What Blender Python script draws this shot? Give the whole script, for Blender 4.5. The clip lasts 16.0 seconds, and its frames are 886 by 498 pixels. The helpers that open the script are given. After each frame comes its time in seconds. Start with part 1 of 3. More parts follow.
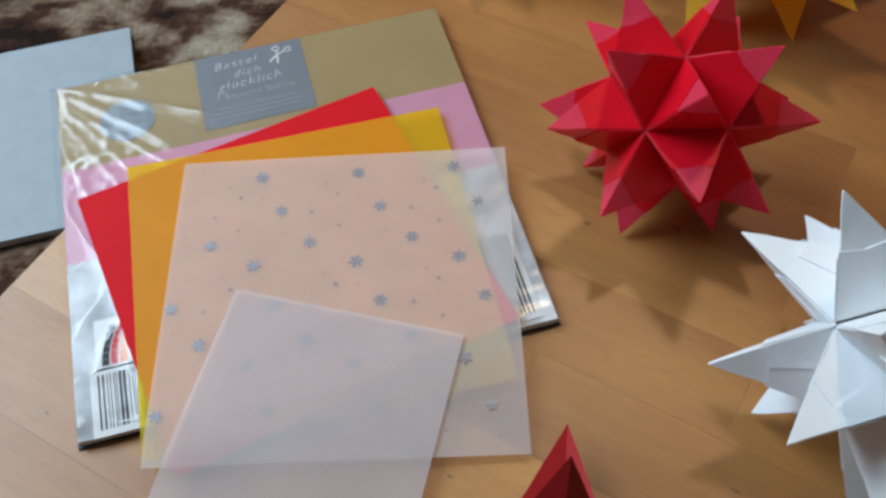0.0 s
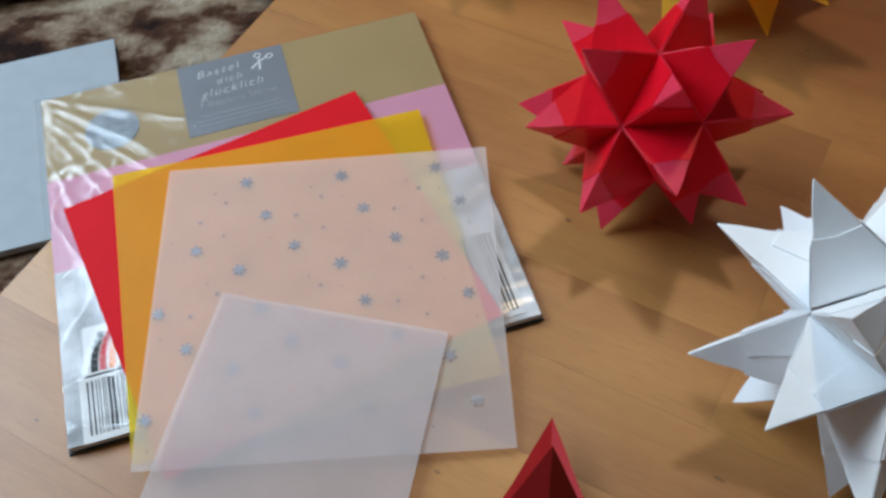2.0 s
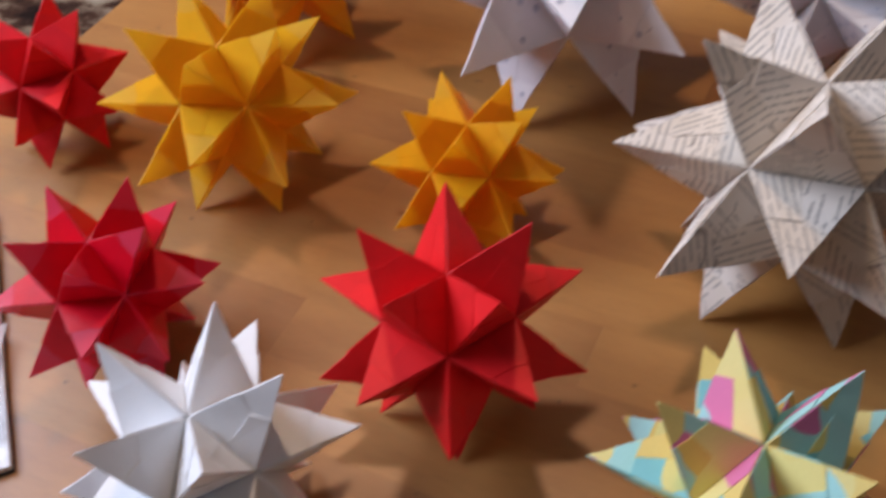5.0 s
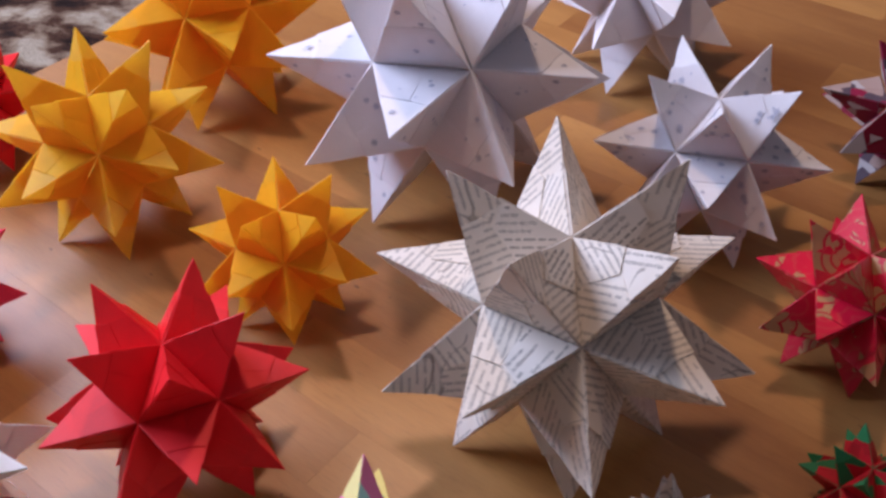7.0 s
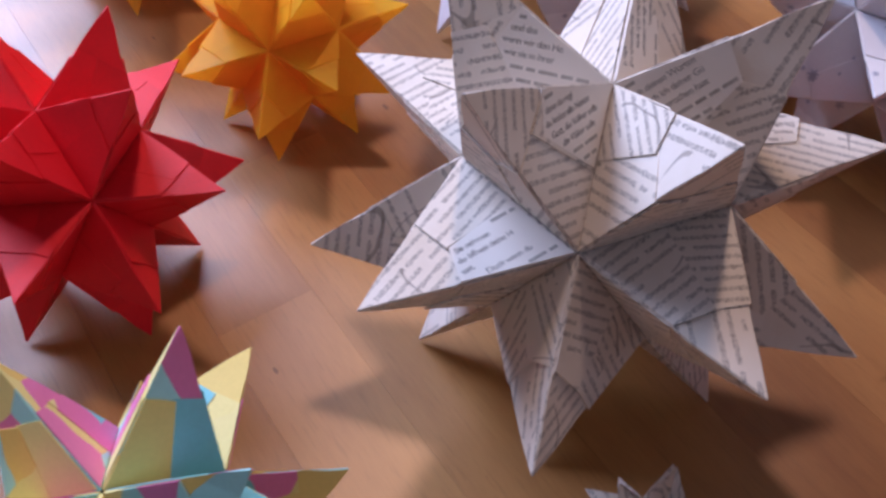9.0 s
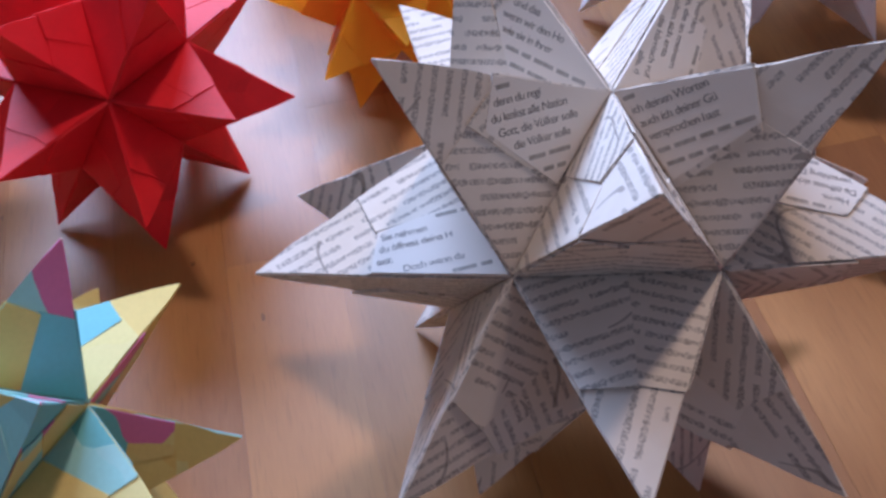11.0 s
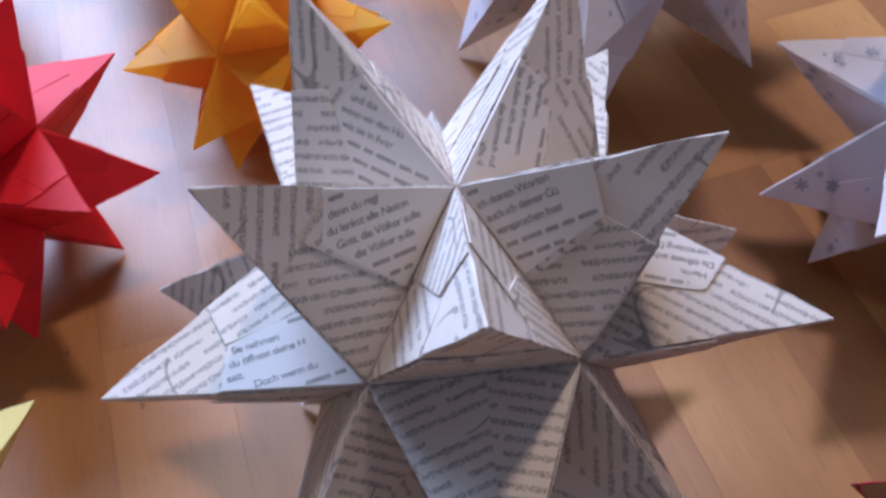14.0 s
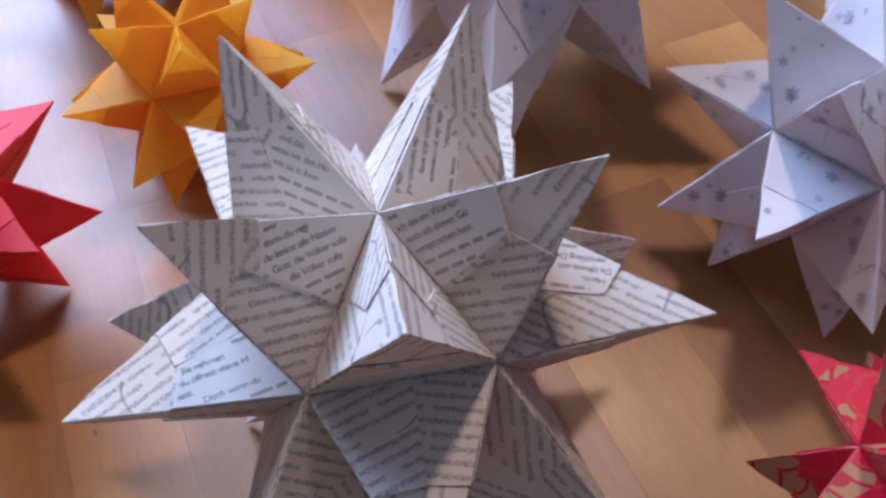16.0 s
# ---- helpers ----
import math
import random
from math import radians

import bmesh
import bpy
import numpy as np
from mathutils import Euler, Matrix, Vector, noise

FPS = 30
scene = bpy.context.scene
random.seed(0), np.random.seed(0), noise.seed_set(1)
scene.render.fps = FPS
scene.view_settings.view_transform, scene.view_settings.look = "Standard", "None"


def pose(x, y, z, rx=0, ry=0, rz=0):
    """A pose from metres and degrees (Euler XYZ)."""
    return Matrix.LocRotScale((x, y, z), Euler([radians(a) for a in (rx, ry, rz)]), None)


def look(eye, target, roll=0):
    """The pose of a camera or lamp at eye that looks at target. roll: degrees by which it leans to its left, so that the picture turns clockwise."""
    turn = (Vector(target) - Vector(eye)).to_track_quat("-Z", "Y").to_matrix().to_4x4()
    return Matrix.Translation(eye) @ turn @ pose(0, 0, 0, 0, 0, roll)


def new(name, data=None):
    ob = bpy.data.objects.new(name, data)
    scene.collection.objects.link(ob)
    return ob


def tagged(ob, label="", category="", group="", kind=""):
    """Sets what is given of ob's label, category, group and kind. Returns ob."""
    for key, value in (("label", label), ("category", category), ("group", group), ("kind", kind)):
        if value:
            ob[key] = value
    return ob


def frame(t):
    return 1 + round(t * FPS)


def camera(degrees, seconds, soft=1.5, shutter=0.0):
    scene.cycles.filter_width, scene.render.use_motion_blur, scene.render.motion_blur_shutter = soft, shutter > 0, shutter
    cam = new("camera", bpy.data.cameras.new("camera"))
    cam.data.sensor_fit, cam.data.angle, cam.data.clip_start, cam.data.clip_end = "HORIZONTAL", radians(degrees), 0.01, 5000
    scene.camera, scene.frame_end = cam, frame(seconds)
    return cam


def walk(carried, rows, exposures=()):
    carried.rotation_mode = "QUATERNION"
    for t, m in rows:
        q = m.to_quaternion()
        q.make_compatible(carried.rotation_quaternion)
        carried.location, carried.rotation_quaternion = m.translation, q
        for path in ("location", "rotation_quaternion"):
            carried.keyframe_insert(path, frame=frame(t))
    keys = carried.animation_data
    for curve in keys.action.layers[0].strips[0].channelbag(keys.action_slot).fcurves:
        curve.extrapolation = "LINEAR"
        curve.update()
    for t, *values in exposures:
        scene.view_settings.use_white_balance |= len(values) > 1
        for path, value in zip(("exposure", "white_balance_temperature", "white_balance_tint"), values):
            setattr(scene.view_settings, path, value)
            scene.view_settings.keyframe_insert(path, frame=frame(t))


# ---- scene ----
cam = camera(48.89, 16.0, soft=2.9, shutter=0.5)
walk(cam, [
    (0.0, pose(0.0586, -0.2209, 0.3574, 34.60, 2.43, 0.00)),
    (0.5, pose(0.0606, -0.2208, 0.3567, 34.26, 2.70, -0.35)),
    (1.0, pose(0.0612, -0.2237, 0.3580, 34.76, 2.92, -0.63)),
    (1.5, pose(0.0627, -0.2259, 0.3588, 34.61, 2.94, -1.18)),
    (2.0, pose(0.0629, -0.2263, 0.3597, 34.90, 2.88, -1.37)),
    (2.5, pose(0.0746, -0.2249, 0.3622, 34.26, 3.56, -1.52)),
    (3.0, pose(0.1124, -0.2373, 0.3709, 36.07, 4.55, -0.82)),
    (3.5, pose(0.1636, -0.2562, 0.3799, 37.42, 6.03, -1.68)),
    (4.0, pose(0.2146, -0.2580, 0.3763, 36.66, 5.97, -5.41)),
    (4.5, pose(0.2601, -0.2721, 0.3837, 38.50, 5.05, -6.33)),
    (5.0, pose(0.3098, -0.2877, 0.4108, 43.40, 4.08, -5.38)),
    (5.2, pose(0.3226, -0.2807, 0.4138, 44.55, 3.62, -6.63)),
    (7.3, pose(0.5090, -0.2866, 0.4176, 48.88, 1.35, 9.70)),
    (7.5, pose(0.5182, -0.2735, 0.3960, 48.59, 2.13, 10.65)),
    (8.0, pose(0.5275, -0.2340, 0.3511, 47.00, 0.66, 15.87)),
    (8.5, pose(0.5408, -0.1964, 0.3251, 42.07, 0.15, 22.24)),
    (8.7, pose(0.5431, -0.1834, 0.3206, 40.98, -0.16, 23.26)),
    (10.8, pose(0.6018, -0.0912, 0.2883, 39.16, 2.32, 45.80)),
    (11.0, pose(0.6049, -0.0918, 0.2905, 38.78, 2.24, 46.50)),
    (11.5, pose(0.6150, -0.0833, 0.2948, 37.98, 1.92, 51.54)),
    (12.0, pose(0.6130, -0.0734, 0.2919, 37.54, 0.02, 54.07)),
    (12.5, pose(0.6171, -0.0618, 0.2922, 35.93, 0.68, 54.45)),
    (13.0, pose(0.6150, -0.0605, 0.2955, 35.95, 0.37, 52.20)),
    (13.5, pose(0.6073, -0.0568, 0.2973, 36.14, 1.67, 44.24)),
    (14.0, pose(0.6026, -0.0565, 0.3008, 37.87, 2.23, 41.02)),
    (14.5, pose(0.6087, -0.0609, 0.3035, 39.35, 1.47, 39.00)),
    (15.0, pose(0.6132, -0.0688, 0.3109, 37.87, 1.13, 37.97)),
    (15.5, pose(0.6136, -0.0671, 0.3179, 38.28, 1.46, 37.19)),
    (16.0, pose(0.6179, -0.0673, 0.3221, 39.05, 1.19, 36.57)),
], exposures=[(0.0, -0.58, 6000, 2), (2.5, -0.57, 5950, 3), (4.0, -0.50, 5970, 8), (5.2, -0.14, 6400, 23), (7.3, 0.10, 5690, 28), (8.7, 0.18, 5480, 32), (11.0, 0.24, 5020, 23), (16.0, 0.22, 4950, 21)])

# ---------------------------------------------------------------- light
world = bpy.data.worlds.new("sky")
scene.world = world
world.use_nodes = True
_sky = world.node_tree.nodes.new("ShaderNodeTexSky")
_sky.sky_type = "NISHITA"
_sky.sun_disc = False
_sky.sun_elevation = radians(35)
_sky.sun_rotation = radians(-20)
_bg = world.node_tree.nodes["Background"]
_bg.inputs["Strength"].default_value = 0.12
world.node_tree.links.new(_sky.outputs[0], _bg.inputs[0])


def daylight(name, eye, target, sx, sy, watts, colour, shape="RECTANGLE"):
    data = bpy.data.lights.new(name, "AREA")
    data.shape, data.size, data.size_y = shape, sx, sy
    data.energy, data.color = watts, colour
    ob = new(name, data)
    ob.matrix_world = look(eye, target)
    return ob


AIM = Vector((0.30, 0.05, 0.0))
WINDOW_EYE = Vector((-1.05, 0.60, 1.12))
LAMP_EYE = Vector((0.26, 0.72, 1.60))
daylight("roof_window_daylight", WINDOW_EYE, AIM, 1.30, 0.95, 54.0, (0.74, 0.86, 1.0))
daylight("ceiling_lamp_light", LAMP_EYE, (0.26, 0.72, 0.0), 0.16, 0.16, 10.0, (1.0, 0.70, 0.42), "DISK")

# ---------------------------------------------------------------- materials


def material(name, rough=0.6):
    m = bpy.data.materials.new(name)
    m.use_nodes = True
    t = m.node_tree
    b = t.nodes["Principled BSDF"]
    b.inputs["Roughness"].default_value = rough
    return m, t, b


def node(t, kind, **values):
    n = t.nodes.new(kind)
    for key, value in values.items():
        if key in ("operation", "blend_type", "data_type", "feature", "interpolation", "noise_dimensions", "wave_type", "distance"):
            if key == "operation":
                n.operation = value
            elif key == "blend_type":
                n.blend_type = value
            elif key == "data_type":
                n.data_type = value
            elif key == "feature":
                n.feature = value
            elif key == "noise_dimensions":
                n.noise_dimensions = value
            elif key == "wave_type":
                n.wave_type = value
        else:
            n.inputs[key.replace("_", " ")].default_value = value
    return n


def math_node(t, op, a, b=0.0):
    n = t.nodes.new("ShaderNodeMath")
    n.operation = op
    for i, v in enumerate((a, b)):
        if isinstance(v, (int, float)):
            n.inputs[i].default_value = v
        else:
            t.links.new(v, n.inputs[i])
    return n.outputs[0]


def mix_colour(t, fac, a, b, blend="MIX"):
    n = t.nodes.new("ShaderNodeMix")
    n.data_type, n.blend_type = "RGBA", blend
    for socket, v in ((n.inputs[0], fac), (n.inputs[6], a), (n.inputs[7], b)):
        if isinstance(v, (int, float)):
            socket.default_value = v
        elif isinstance(v, tuple):
            socket.default_value = (*v, 1.0) if len(v) == 3 else v
        else:
            t.links.new(v, socket)
    return n.outputs[2]


def ramp(t, fac, stops, constant=False):
    n = t.nodes.new("ShaderNodeValToRGB")
    r = n.color_ramp
    if constant:
        r.interpolation = "CONSTANT"
    while len(r.elements) < len(stops):
        r.elements.new(0.5)
    for e, (p, c) in zip(r.elements, stops):
        e.position, e.color = p, (*c, 1.0)
    t.links.new(fac, n.inputs[0])
    return n.outputs[0]


def noise_tex(t, vec, scale, detail=3.0, rough=0.55):
    n = t.nodes.new("ShaderNodeTexNoise")
    n.inputs["Scale"].default_value = scale
    n.inputs["Detail"].default_value = detail
    n.inputs["Roughness"].default_value = rough
    if vec is not None:
        t.links.new(vec, n.inputs["Vector"])
    return n.outputs[0]


def mapping(t, vec, scale=(1, 1, 1), rot=(0, 0, 0), loc=(0, 0, 0)):
    n = t.nodes.new("ShaderNodeMapping")
    n.inputs["Scale"].default_value = scale
    n.inputs["Rotation"].default_value = rot
    n.inputs["Location"].default_value = loc
    t.links.new(vec, n.inputs["Vector"])
    return n.outputs[0]


def bump(t, b, height, strength=0.3, distance=0.0005):
    n = t.nodes.new("ShaderNodeBump")
    n.inputs["Strength"].default_value = strength
    n.inputs["Distance"].default_value = distance
    t.links.new(height, n.inputs["Height"])
    t.links.new(n.outputs[0], b.inputs["Normal"])


def random_offset(t):
    """The UV map in metres, shifted by a random amount for each object."""
    uv = t.nodes.new("ShaderNodeUVMap").outputs[0]
    info = t.nodes.new("ShaderNodeObjectInfo")
    big = math_node(t, "MULTIPLY", info.outputs["Random"], 7.0)
    add = t.nodes.new("ShaderNodeVectorMath")
    add.operation = "ADD"
    t.links.new(uv, add.inputs[0])
    t.links.new(big, add.inputs[1])
    return add.outputs[0], info.outputs["Random"]


def see_through(m, t, b, colour_socket, share, back=0.5):
    """Vellum: part of the light goes straight through, part is scattered forwards."""
    out = t.nodes["Material Output"]
    tr = t.nodes.new("ShaderNodeBsdfTranslucent")
    cl = t.nodes.new("ShaderNodeBsdfTransparent")
    m1 = t.nodes.new("ShaderNodeMixShader")
    m2 = t.nodes.new("ShaderNodeMixShader")
    m1.inputs[0].default_value = back
    m2.inputs[0].default_value = share
    t.links.new(colour_socket, tr.inputs[0])
    t.links.new(colour_socket, cl.inputs[0])
    t.links.new(b.outputs[0], m1.inputs[1])
    t.links.new(tr.outputs[0], m1.inputs[2])
    t.links.new(m1.outputs[0], m2.inputs[1])
    t.links.new(cl.outputs[0], m2.inputs[2])
    t.links.new(m2.outputs[0], out.inputs[0])


def paper(name, colour, rough=0.55, vary=0.12, glow=0.12, sheen=0.25, share=0.0):
    """Plain folded paper with faint fibres, handling creases and a little light passing through."""
    m, t, b = material(name, rough)
    vec, rnd = random_offset(t)
    fibre = noise_tex(t, vec, 900.0, 4.0)
    cloud = noise_tex(t, vec, 45.0, 3.0)
    k = math_node(t, "ADD", math_node(t, "MULTIPLY", fibre, 0.35), math_node(t, "MULTIPLY", cloud, 0.65))
    k = math_node(t, "ADD", k, math_node(t, "MULTIPLY", rnd, 0.2))
    dark = tuple(c * (1 - vary * 1.6) for c in colour)
    light = tuple(min(1.0, c * (1 + vary)) for c in colour)
    col = ramp(t, k, [(0.3, dark), (0.75, light)])
    t.links.new(col, b.inputs["Base Color"])
    b.inputs["Specular IOR Level"].default_value = sheen
    bump(t, b, math_node(t, "ADD", math_node(t, "MULTIPLY", fibre, 0.25), cloud), 0.25, 0.0008)
    see_through(m, t, b, col, share, glow)
    return m


def printed_pages(name, paper_colour, ink, pitch=0.0036):
    """Book page with rows of small grey word bars."""
    m, t, b = material(name, 0.75)
    vec, rnd = random_offset(t)
    sep = t.nodes.new("ShaderNodeSeparateXYZ")
    t.links.new(vec, sep.inputs[0])
    u, v = sep.outputs[0], sep.outputs[1]
    line = math_node(t, "DIVIDE", v, pitch)
    row = math_node(t, "FLOOR", line)
    fr = math_node(t, "FRACT", line)
    comb = t.nodes.new("ShaderNodeCombineXYZ")
    t.links.new(u, comb.inputs[0])
    t.links.new(math_node(t, "MULTIPLY", row, 3.71), comb.inputs[1])
    words = noise_tex(t, mapping(t, comb.outputs[0], (150, 1, 1)), 1.0, 0.0)
    tall = noise_tex(t, mapping(t, comb.outputs[0], (900, 1, 1), (0, 0, 0), (0, 0.4, 5)), 1.0, 0.0)
    stroke = noise_tex(t, mapping(t, vec, (1900, 1100, 1)), 1.0, 1.0)
    block = noise_tex(t, mapping(t, comb.outputs[0], (16, 0.10, 1), (0, 0, 0), (3, 0, 9)), 1.0, 0.0)
    half = math_node(t, "ADD", 0.055, math_node(t, "MULTIPLY", tall, 0.27))
    band = math_node(t, "LESS_THAN", math_node(t, "ABSOLUTE", math_node(t, "SUBTRACT", fr, 0.5)), half)
    ink_on = math_node(t, "MULTIPLY", band, math_node(t, "GREATER_THAN", words, 0.36))
    ink_on = math_node(t, "MULTIPLY", ink_on, math_node(t, "GREATER_THAN", block, 0.36))
    ink_on = math_node(t, "MULTIPLY", ink_on, ramp(t, stroke, [(0.35, (0.12, 0.12, 0.12)), (0.60, (0.76, 0.76, 0.76))]))
    cloud = noise_tex(t, vec, 35.0, 4.0)
    base = ramp(t, cloud, [(0.3, tuple(c * k for c, k in zip(paper_colour, (0.88, 0.84, 0.78)))), (0.7, paper_colour)])
    # short random dark lines, painted in as the shade of creases and slits
    crease_shade = math_node(t, "LESS_THAN", math_node(t, "ABSOLUTE", math_node(t, "SUBTRACT", noise_tex(t, vec, 30.0, 1.0), 0.5)), 0.007)
    crease_shade = math_node(t, "MULTIPLY", crease_shade, math_node(t, "GREATER_THAN", noise_tex(t, mapping(t, vec, (60, 60, 60), (0, 0, 0), (4, 1, 2)), 1.0, 0.0), 0.56))
    base = mix_colour(t, math_node(t, "MULTIPLY", crease_shade, 0.6), base, (0.22, 0.18, 0.15))
    col = mix_colour(t, ink_on, base, ink)
    t.links.new(col, b.inputs["Base Color"])
    b.inputs["Specular IOR Level"].default_value = 0.2
    fibre = noise_tex(t, vec, 700.0, 4.0)
    bump(t, b, math_node(t, "ADD", math_node(t, "MULTIPLY", fibre, 0.3), cloud), 0.25, 0.0008)
    see_through(m, t, b, base, 0.0, 0.05)
    return m


def patches(name, colours, scale, wobble=0.6, rough=0.6, glow=0.08):
    """Paper printed with large soft-edged fields of flat colour."""
    m, t, b = material(name, rough)
    vec, rnd = random_offset(t)
    n = t.nodes.new("ShaderNodeTexNoise")
    n.inputs["Scale"].default_value = scale * 0.9
    t.links.new(vec, n.inputs["Vector"])
    shift = t.nodes.new("ShaderNodeVectorMath")
    shift.operation = "MULTIPLY_ADD"
    t.links.new(n.outputs[1], shift.inputs[0])
    shift.inputs[1].default_value = (wobble / scale,) * 3
    t.links.new(vec, shift.inputs[2])
    v = t.nodes.new("ShaderNodeTexVoronoi")
    v.inputs["Scale"].default_value = scale
    t.links.new(shift.outputs[0], v.inputs["Vector"])
    sep = t.nodes.new("ShaderNodeSeparateColor")
    t.links.new(v.outputs["Color"], sep.inputs[0])
    col = ramp(t, sep.outputs[0], [(i / len(colours), c) for i, c in enumerate(colours)], constant=True)
    fibre = noise_tex(t, vec, 700.0, 3.0)
    col = mix_colour(t, math_node(t, "MULTIPLY", fibre, 0.25), col, (0.5, 0.5, 0.45), "MULTIPLY")
    t.links.new(col, b.inputs["Base Color"])
    b.inputs["Specular IOR Level"].default_value = 0.25
    bump(t, b, fibre, 0.15, 0.0004)
    see_through(m, t, b, col, 0.0, glow)
    return m


def swirl_paper(name, ground, gold):
    """Red gift paper with thin gold scrolls."""
    m, t, b = material(name, 0.4)
    vec, rnd = random_offset(t)
    v = t.nodes.new("ShaderNodeTexVoronoi")
    v.inputs["Scale"].default_value = 55.0
    t.links.new(vec, v.inputs["Vector"])
    rings = math_node(t, "SINE", math_node(t, "MULTIPLY", v.outputs["Distance"], 24.0))
    lines = math_node(t, "GREATER_THAN", rings, 0.72)
    field = math_node(t, "GREATER_THAN", noise_tex(t, vec, 34.0, 1.0), 0.56)
    inside = mix_colour(t, lines, gold, tuple(c * 0.8 for c in ground))
    outside = mix_colour(t, math_node(t, "MULTIPLY", lines, 0.12), ground, gold)
    col = mix_colour(t, field, outside, inside)
    t.links.new(col, b.inputs["Base Color"])
    b.inputs["Specular IOR Level"].default_value = 0.4
    bump(t, b, noise_tex(t, vec, 300.0), 0.2, 0.0005)
    return m


def beech(name, dark, light):
    """Oiled beech stave: long grain, small flecks, its own tone for each piece."""
    m, t, b = material(name, 0.34)
    co = t.nodes.new("ShaderNodeTexCoord").outputs["Object"]
    info = t.nodes.new("ShaderNodeObjectInfo")
    add = t.nodes.new("ShaderNodeVectorMath")
    add.operation = "ADD"
    t.links.new(co, add.inputs[0])
    t.links.new(math_node(t, "MULTIPLY", info.outputs["Random"], 11.0), add.inputs[1])
    vec = add.outputs[0]
    grain = noise_tex(t, mapping(t, vec, (6, 110, 40)), 1.0, 5.0, 0.6)
    broad = noise_tex(t, mapping(t, vec, (5, 17, 10)), 1.0, 4.0)
    fleck = noise_tex(t, mapping(t, vec, (120, 900, 300)), 1.0, 2.0)
    k = math_node(t, "ADD", math_node(t, "MULTIPLY", grain, 0.20), math_node(t, "MULTIPLY", broad, 0.65))
    k = math_node(t, "ADD", k, math_node(t, "MULTIPLY", fleck, 0.15))
    k = math_node(t, "ADD", k, math_node(t, "MULTIPLY", math_node(t, "SUBTRACT", info.outputs["Random"], 0.5), 0.34))
    col = ramp(t, k, [(0.22, dark), (0.78, light)])
    pores = ramp(t, noise_tex(t, mapping(t, vec, (75, 820, 200), (0, 0, 0), (2, 5, 1)), 1.0, 1.0), [(0.60, (0, 0, 0)), (0.70, (1, 1, 1))])
    col = mix_colour(t, math_node(t, "MULTIPLY", pores, 0.17), col, (0.15, 0.062, 0.020))
    knot = math_node(t, "GREATER_THAN", noise_tex(t, mapping(t, vec, (90, 200, 90)), 1.0, 0.0), 0.875)
    col = mix_colour(t, math_node(t, "MULTIPLY", knot, 0.6), col, (0.10, 0.045, 0.018))
    t.links.new(col, b.inputs["Base Color"])
    b.inputs["Specular IOR Level"].default_value = 0.66
    r = math_node(t, "ADD", 0.31, math_node(t, "MULTIPLY", noise_tex(t, co, 9.0, 4.0), 0.2))
    t.links.new(r, b.inputs["Roughness"])
    bump(t, b, math_node(t, "ADD", grain, math_node(t, "MULTIPLY", fleck, 0.4)), 0.10, 0.0006)
    return m


def plain(name, colour, rough=0.6, vary=0.15, scale=40.0, relief=0.2, metal=0.0, spec=0.4):
    m, t, b = material(name, rough)
    co = t.nodes.new("ShaderNodeTexCoord").outputs["Object"]
    n = noise_tex(t, co, scale, 5.0)
    col = ramp(t, n, [(0.3, tuple(c * (1 - vary) for c in colour)), (0.7, tuple(min(1, c * (1 + vary)) for c in colour))])
    t.links.new(col, b.inputs["Base Color"])
    b.inputs["Metallic"].default_value = metal
    b.inputs["Specular IOR Level"].default_value = spec
    bump(t, b, n, relief, 0.001)
    return m


def plush(name):
    """Brown, black and cream animal-print pile."""
    m, t, b = material(name, 0.95)
    co = t.nodes.new("ShaderNodeTexCoord").outputs["Object"]
    big = noise_tex(t, mapping(t, co, (1.0, 1.6, 1.0)), 11.0, 4.0, 0.6)
    fine = noise_tex(t, co, 260.0, 3.0)
    mid = noise_tex(t, co, 38.0, 3.0)
    k = math_node(t, "ADD", math_node(t, "MULTIPLY", big, 0.78), math_node(t, "MULTIPLY", mid, 0.22))
    col = ramp(t, k, [(0.40, (0.020, 0.011, 0.009)), (0.47, (0.075, 0.036, 0.022)), (0.53, (0.24, 0.175, 0.12)), (0.60, (0.38, 0.32, 0.24))])
    col = mix_colour(t, 0.35, col, ramp(t, fine, [(0.3, (0.35, 0.3, 0.27)), (0.7, (1, 1, 1))]), "MULTIPLY")
    t.links.new(col, b.inputs["Base Color"])
    b.inputs["Specular IOR Level"].default_value = 0.1
    bump(t, b, math_node(t, "ADD", fine, mid), 0.8, 0.004)
    return m


